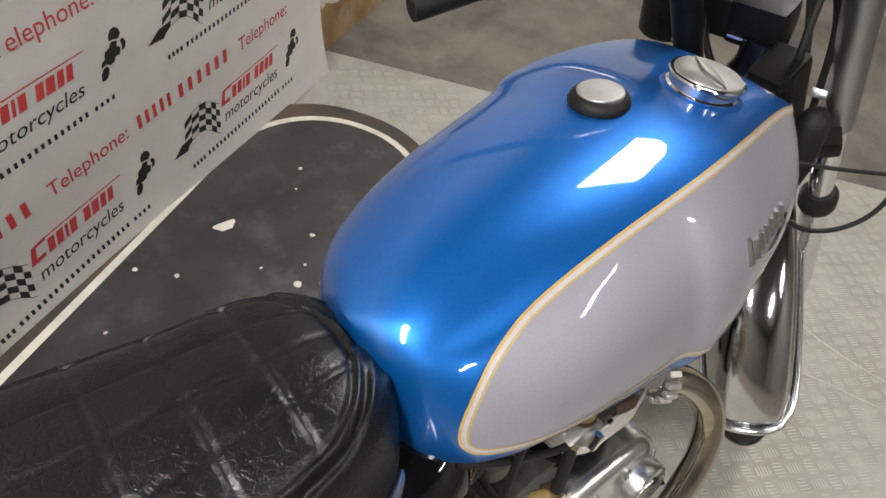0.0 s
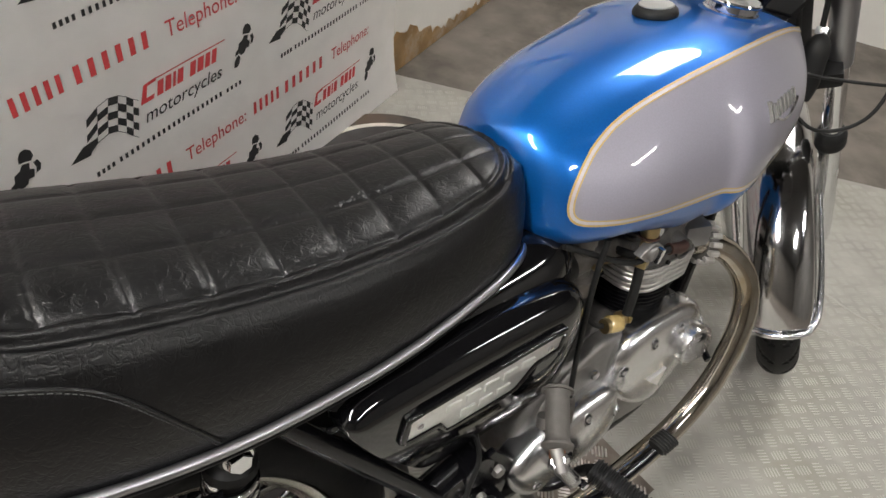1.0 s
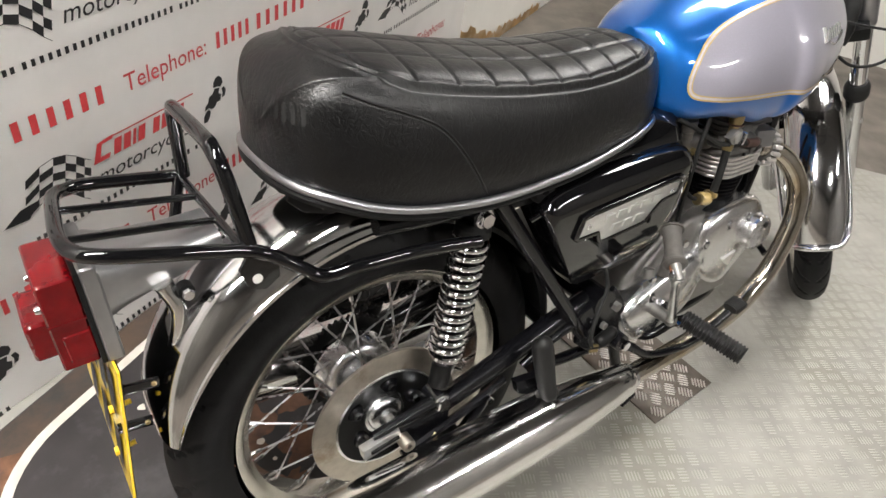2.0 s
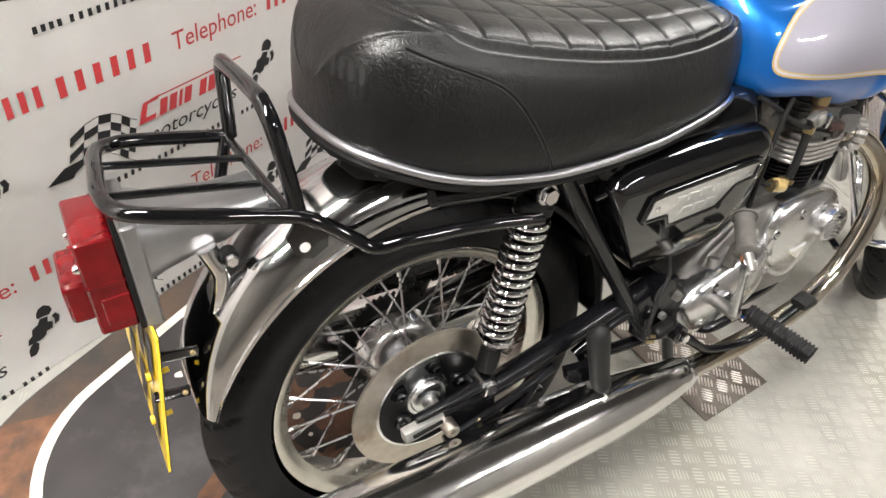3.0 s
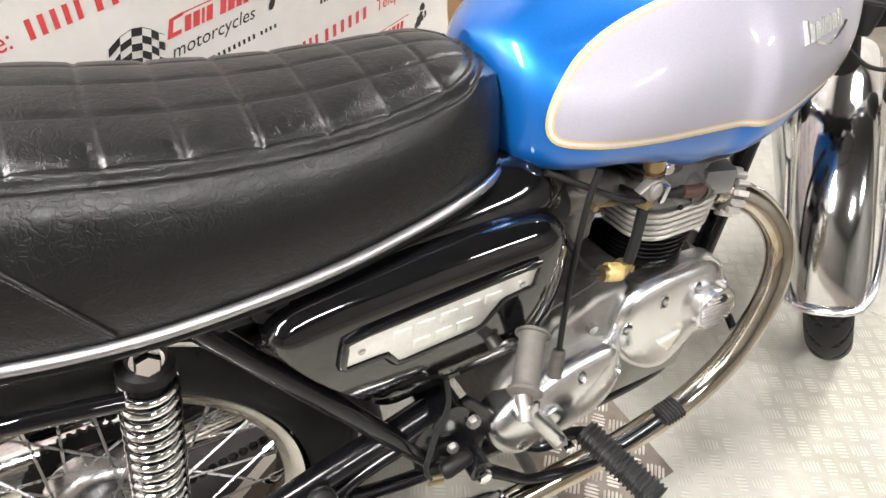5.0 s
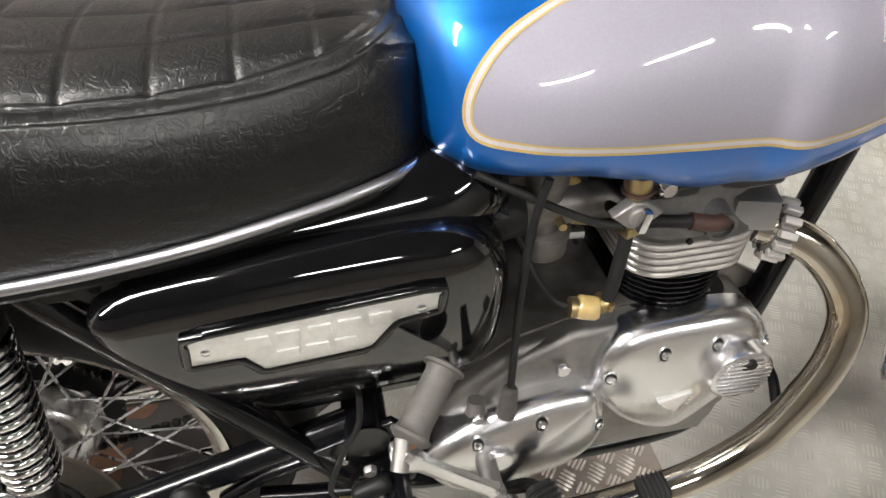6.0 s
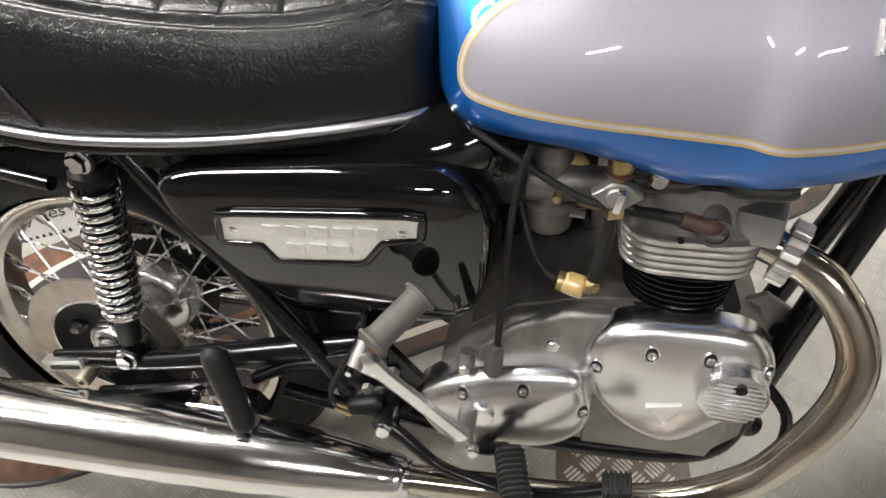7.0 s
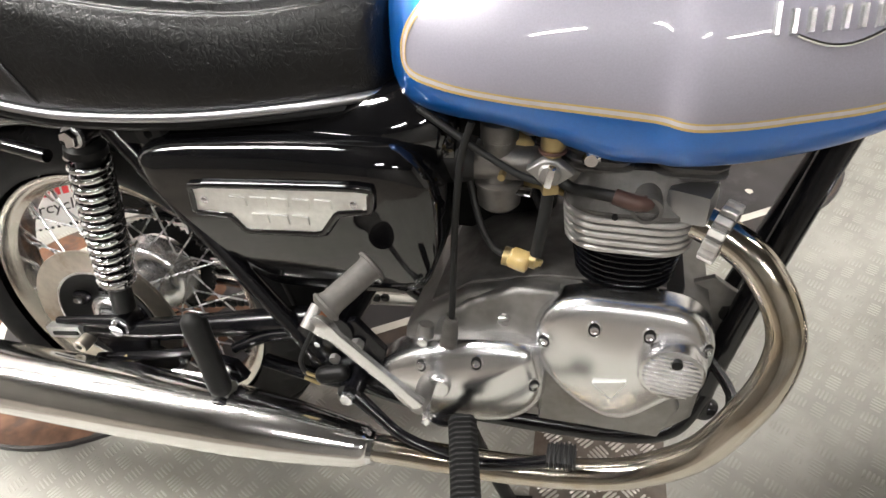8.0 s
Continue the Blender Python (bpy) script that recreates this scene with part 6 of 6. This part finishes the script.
bolt((0.095, -0.124, 0.244), 0.009, 0.008, "cast", BIKE)
part("link_plate", tube([(0.159, -0.124, 0.322), (0.135, -0.122, 0.285), (0.120, -0.120, 0.262)], 0.007, 3, 8), "frame", SWING)

# -- far side: silencer, chain guard, shock absorber --
FAR = part("far_silencer", tube([(0.474, 0.180, 0.263), (0.44, 0.181, 0.264), (0.35, 0.182, 0.268), (0.25, 0.183, 0.272), (0.10, 0.185, 0.276), (-0.02, 0.187, 0.279), (-0.15, 0.189, 0.282), (-0.22, 0.190, 0.284)],
                                [0.0225, 0.034, 0.046, 0.053, 0.056, 0.056, 0.056, 0.035], 6, 24), "worn_chrome", BIKE, "chrome silencer on the far side")
part("far_pipe", tube([(0.88, 0.135, 0.32), (0.814, 0.178, 0.298), (0.745, 0.178, 0.279), (0.67, 0.178, 0.268), (0.46, 0.180, 0.263)], 0.0205, 6, 18), "pipe", FAR, "heat-tinted pipe along the far side")
cg = bmesh.new()
skin(cg, [[Vector((x, 0.066, z)), Vector((x, 0.066, z + 0.030)), Vector((x, 0.071, z + 0.036)), Vector((x, 0.095, z + 0.036)), Vector((x, 0.100, z + 0.030)), Vector((x, 0.100, z - 0.006)), Vector((x, 0.097, z - 0.006)), Vector((x, 0.096, z + 0.029)), Vector((x, 0.070, z + 0.029)), Vector((x, 0.069, z))]
          for x, z in [(-0.06 + 0.04 * i, 0.446 - 0.00010 * i * i) for i in range(12)]])
part("chain_guard", cg, "gloss", BIKE, "gloss black chain guard over the top run")
part("far_shock", tube([(0.110, 0.112, 0.693), (0.106, 0.112, 0.665), (0.070, 0.110, 0.430), (0.060, 0.110, 0.370)], [0.018, 0.025, 0.025, 0.014], 4, 16), "dull", BIKE, "dark far-side shock absorber")

# -- fuel tap, filter, hoses --
TAP = part("fuel_tap", tube([(0.6975, -0.118, 0.738), (0.6975, -0.118, 0.724), (0.6975, -0.118, 0.716), (0.697, -0.118, 0.690), (0.696, -0.118, 0.682)], [0.013, 0.013, 0.009, 0.009, 0.006], 3, 14), "brass", BIKE, "brass fuel tap with an alloy lever plate")
part("tap_plate", plate([(0.672, 0.700), (0.690, 0.714), (0.704, 0.714), (0.722, 0.699), (0.704, 0.684), (0.690, 0.684)], -0.118, -0.131, 0.003), "cast", TAP, "diamond alloy tap plate")
part("tap_disc", lathe([(0.0, -0.136), (0.010, -0.136), (0.012, -0.134), (0.012, -0.128), (0.0, -0.128)], (0.697, 0, 0.699), "y", 24), "cast", TAP)
part("tap_lever", block((0.008, 0.010, 0.024), (0.698, -0.140, 0.700), 0.003, (4, 10, 0)), "alloy", TAP, "alloy tap lever")
part("tap_nut", block((0.017, 0.017, 0.012), (0.696, -0.118, 0.676), 0.002, (0, 0, 20)), "brass", TAP)
part("seal_ring", lathe([(0.009, 0.719), (0.0148, 0.719), (0.0148, 0.7215), (0.009, 0.7215)], (0.6975, -0.118, 0), "z", 20, True), "wire_red", TAP)
part("fuel_hose", tube([(0.6955, -0.118, 0.672), (0.694, -0.119, 0.650), (0.690, -0.121, 0.615), (0.686, -0.121, 0.588)], 0.0072, 5, 12), "rubber", TAP, "black ribbed fuel hose")
FIL = part("fuel_filter", tube([(0.655, -0.114, 0.577), (0.656, -0.1142, 0.5768), (0.659, -0.115, 0.576), (0.675, -0.118, 0.573), (0.678, -0.1185, 0.5725), (0.680, -0.119, 0.572)], [0.008, 0.0115, 0.0135, 0.0135, 0.0115, 0.008], 3, 20), "amber", BIKE, "amber inline fuel filter with brass ends")
for x in (0.652, 0.683):
    part("filter_end", tube([(x - 0.004, -0.1145, 0.577), (x + 0.004, -0.1155, 0.576)], 0.0115, 2, 10), "brass", FIL)
for k in range(4):
    part("hose_clip", block((0.005, 0.004, 0.009), (0.688 + 0.003 * (k % 2), -0.128 + 0.006 * k, 0.580 - 0.003 * k), 0.001, (20 * k, 15, 0)), "brass", FIL)
part("filter_hose", tube([(0.646, -0.113, 0.578), (0.632, -0.108, 0.585), (0.615, -0.095, 0.610), (0.600, -0.075, 0.650)], 0.0042, 5, 10), "rubber", FIL)
part("cross_hose", tube([(0.690, -0.122, 0.683), (0.665, -0.120, 0.688), (0.63, -0.116, 0.705), (0.595, -0.112, 0.725), (0.55, -0.10, 0.748)], 0.0042, 6, 10), "rubber", BIKE, "black hose from the tap under the tank")
TACH = part("tachometer_cable", tube([(0.612, -0.118, 0.745), (0.600, -0.120, 0.70), (0.592, -0.122, 0.62), (0.588, -0.124, 0.54), (0.585, -0.128, 0.475)], 0.0042, 8, 10), "rubber", BIKE, "black cable down to the gearbox cover")
part("cable_boot", tube([(0.585, -0.128, 0.480), (0.584, -0.129, 0.474), (0.582, -0.130, 0.45), (0.580, -0.131, 0.436)], [0.007, 0.0095, 0.011, 0.0115], 4, 14), "grey_rubber", TACH, "worn grey rubber cable boot")
part("cable_lug", tube([(0.548, -0.118, 0.455), (0.546, -0.122, 0.437)], [0.010, 0.012], 3, 14), "cast", ENG)
bolt((0.546, -0.128, 0.437), 0.008, 0.008, "alloy", ENG)

# -- carburettors --
for s in (-1, 1):
    y = 0.060 * s
    CARB = part("carburettor", lathe([(0.0, 0.612), (0.020, 0.612), (0.026, 0.618), (0.027, 0.640), (0.029, 0.643), (0.029, 0.648), (0.019, 0.650), (0.019, 0.700), (0.022, 0.702), (0.022, 0.722), (0.016, 0.728), (0.0, 0.728)], (0.632, y, 0), "z", 28), "carb", BIKE, "grey cast carburettor on the inlet stub")
    part("inlet_stub", tube([(0.600, y, 0.672), (0.66, y, 0.672), (0.70, y * 0.95, 0.668), (0.745, y * 0.9, 0.660)], [0.024, 0.021, 0.020, 0.024], 4, 18), "carb", CARB, "alloy inlet stub")
    part("air_sleeve", tube([(0.540, y * 0.8, 0.668), (0.575, y, 0.672), (0.605, y, 0.672)], [0.034, 0.030, 0.026], 4, 18), "rubber", CARB, "black rubber air sleeve")
    part("idle_screw", tube([(0.640, y - 0.018, 0.668), (0.640, y - 0.034, 0.668)], 0.0045, 2, 8), "brass", CARB)
    part("float_screw", tube([(0.655, y - 0.01, 0.640), (0.672, y - 0.012, 0.640)], 0.006, 2, 8), "chrome", CARB)
part("oil_tank_rear", block((0.16, 0.14, 0.17), (0.475, 0.0, 0.645), 0.02), "dull", BIKE, "black air filter box between the side covers")
# Added dark block that closes the see-through gap behind the carburettors.
part("dark_backing", block((0.18, 0.03, 0.235), (0.600, 0.098, 0.595), 0.012), "dull", BIKE, "dark backing block behind the carburettors")
part("battery_tray", block((0.20, 0.16, 0.02), (0.36, 0.0, 0.53), 0.006), "dull", BIKE, "black battery tray")
part("drain_rod", tube([(0.68, -0.040, 0.60), (0.66, -0.045, 0.655)], 0.004, 3, 8), "dull", BIKE)
part("rocker_pipe", tube([(0.62, -0.03, 0.64), (0.70, -0.05, 0.635), (0.735, -0.06, 0.632)], 0.0065, 4, 10), "brass", BIKE, "dull brass balance pipe")
part("rocker_cap", lathe([(0.0, -0.110), (0.007, -0.110), (0.010, -0.107), (0.010, -0.095), (0.0, -0.095)], (0.737, 0, 0.706), "y", 20), "chrome", HEADC, "chrome domed nut")
part("engine_mount", plate([(0.86, 0.50), (0.90, 0.52), (0.945, 0.49), (0.955, 0.45), (0.93, 0.42), (0.89, 0.44)], -0.025, -0.033, 0.002), "cast", FRAME, "bare engine mounting plate")
bolt((0.925, -0.033, 0.468), 0.012, 0.010, "dull", FRAME)

part("oil_sleeve", tube([(0.640, -0.048, 0.702), (0.646, -0.049, 0.697), (0.660, -0.050, 0.690), (0.668, -0.050, 0.686)], [0.007, 0.0105, 0.0105, 0.007], 4, 14), "amber", BIKE, "orange sleeve on the oil line")

# -- bracket and horn under the seat --
part("coil_bracket", block((0.045, 0.012, 0.030), (0.190, -0.112, 0.700), 0.003), "dull", FRAME)
part("damper_rubber", lathe([(0.006, -0.130), (0.018, -0.130), (0.021, -0.125), (0.021, -0.110), (0.006, -0.110)], (0.222, 0, 0.706), "y", 24, True), "rubber", FRAME, "black rubber mounting ring")
part("cover_clip", tube([(0.205, -0.125, 0.662), (0.215, -0.135, 0.675), (0.232, -0.138, 0.690), (0.244, -0.135, 0.700)], 0.0045, 4, 8), "gloss", FRAME)

# -- prop stand --
STAND = part("prop_stand", tube([(0.560, -0.055, 0.275), (0.60, -0.058, 0.16), (0.655, -0.060, 0.030), (0.665, -0.060, 0.012)], [0.013, 0.012, 0.012, 0.014], 5, 12), "frame", BIKE, "black stand leg with a foot")
part("stand_foot", block((0.055, 0.035, 0.010), (0.670, -0.060, 0.010), 0.003, (8, 0, 10)), "dull", STAND)

# -- front wiring and cables --
part("clutch_cable", tube([(1.05, -0.05, 0.83), (1.09, -0.11, 0.775), (1.16, -0.155, 0.80), (1.22, -0.15, 0.90), (1.24, -0.14, 1.0)], 0.0032, 8, 10), "rubber", BIKE, "black looping control cable")
part("brake_cable", tube([(1.06, -0.06, 0.86), (1.16, -0.13, 0.845), (1.30, -0.24, 0.84), (1.42, -0.34, 0.87)], 0.0028, 8, 10), "rubber", BIKE, "black trailing control cable")
part("yellow_lead", tube([(1.085, 0.135, 0.930), (1.12, 0.150, 0.945), (1.14, 0.172, 0.930), (1.15, 0.180, 0.905)], 0.0065, 5, 8), "yellow", HEAD, "yellow wire loop")
part("switch_drum", lathe([(0.0, -0.045), (0.030, -0.045), (0.036, -0.038), (0.038, 0.0), (0.040, 0.03), (0.034, 0.055), (0.0, 0.06)], (1.16, 0.205, 0.940), "z", 28), "dull", HEAD, "black switch drum")
part("rusty_ring", lathe([(0.016, 0.052), (0.028, 0.052), (0.028, 0.0605), (0.016, 0.0605)], (1.16, 0.205, 0.940), "z", 24, True), "rust", HEAD)
part("clamp_body", block((0.06, 0.16, 0.05), (1.16, 0.115, 0.958), 0.012, (0, 0, 14)), "dull", HEAD, "black clamp body under the instruments")
part("clamp_block", block((0.05, 0.070, 0.060), (1.14, 0.060, 0.972), 0.010, (0, -15, 10)), "dull", HEAD, "black clamp block")
for dy in (0.0, 0.026):
    part("clamp_strip", block((0.005, 0.021, 0.004), (1.116, 0.048 + dy, 0.952 - 0.1 * dy), 0.001, (0, 0, 10)), "alloy", HEAD, "bright clamp edge")
part("bearing_cone", lathe([(0.0, -0.065), (0.055, -0.065), (0.056, -0.055), (0.040, -0.015), (0.033, 0.0), (0.033, 0.03), (0.0, 0.03)], (1.140, 0.040, 0.925), "z", 36), "frame", HEAD, "black steering bearing cone")
part("head_lug", block((0.06, 0.05, 0.13), (1.125, 0.0, 0.895), 0.012, (0, -28, 0)), "dull", HEAD)
for pts in (((1.13, 0.135, 0.965), (1.125, 0.115, 0.925), (1.13, 0.09, 0.89)), ((1.14, 0.02, 1.03), (1.15, 0.00, 0.96), (1.145, -0.015, 0.90)), ((1.17, 0.01, 1.04), (1.19, -0.01, 0.97), (1.20, -0.02, 0.87)),
            ((1.13, 0.00, 1.05), (1.11, -0.012, 0.97), (1.115, -0.025, 0.88), (1.10, -0.05, 0.80))):
    part("control_cable", tube(pts, 0.005, 6, 8), "rubber", HEAD)
part("adjuster_boot", tube([(1.135, -0.045, 0.90), (1.13, -0.052, 0.885), (1.125, -0.055, 0.83), (1.12, -0.06, 0.80)], [0.010, 0.020, 0.021, 0.012], 4, 16), "rubber", HEAD, "black rubber cable boot")
part("cable_guide", block((0.035, 0.02, 0.012), (1.20, -0.02, 0.89), 0.003, (0, 20, 15)), "trim", HEAD)
part("plug_socket", tube([(1.155, 0.125, 0.958), (1.14, 0.118, 0.952)], 0.011, 2, 14), "cast", HEAD)
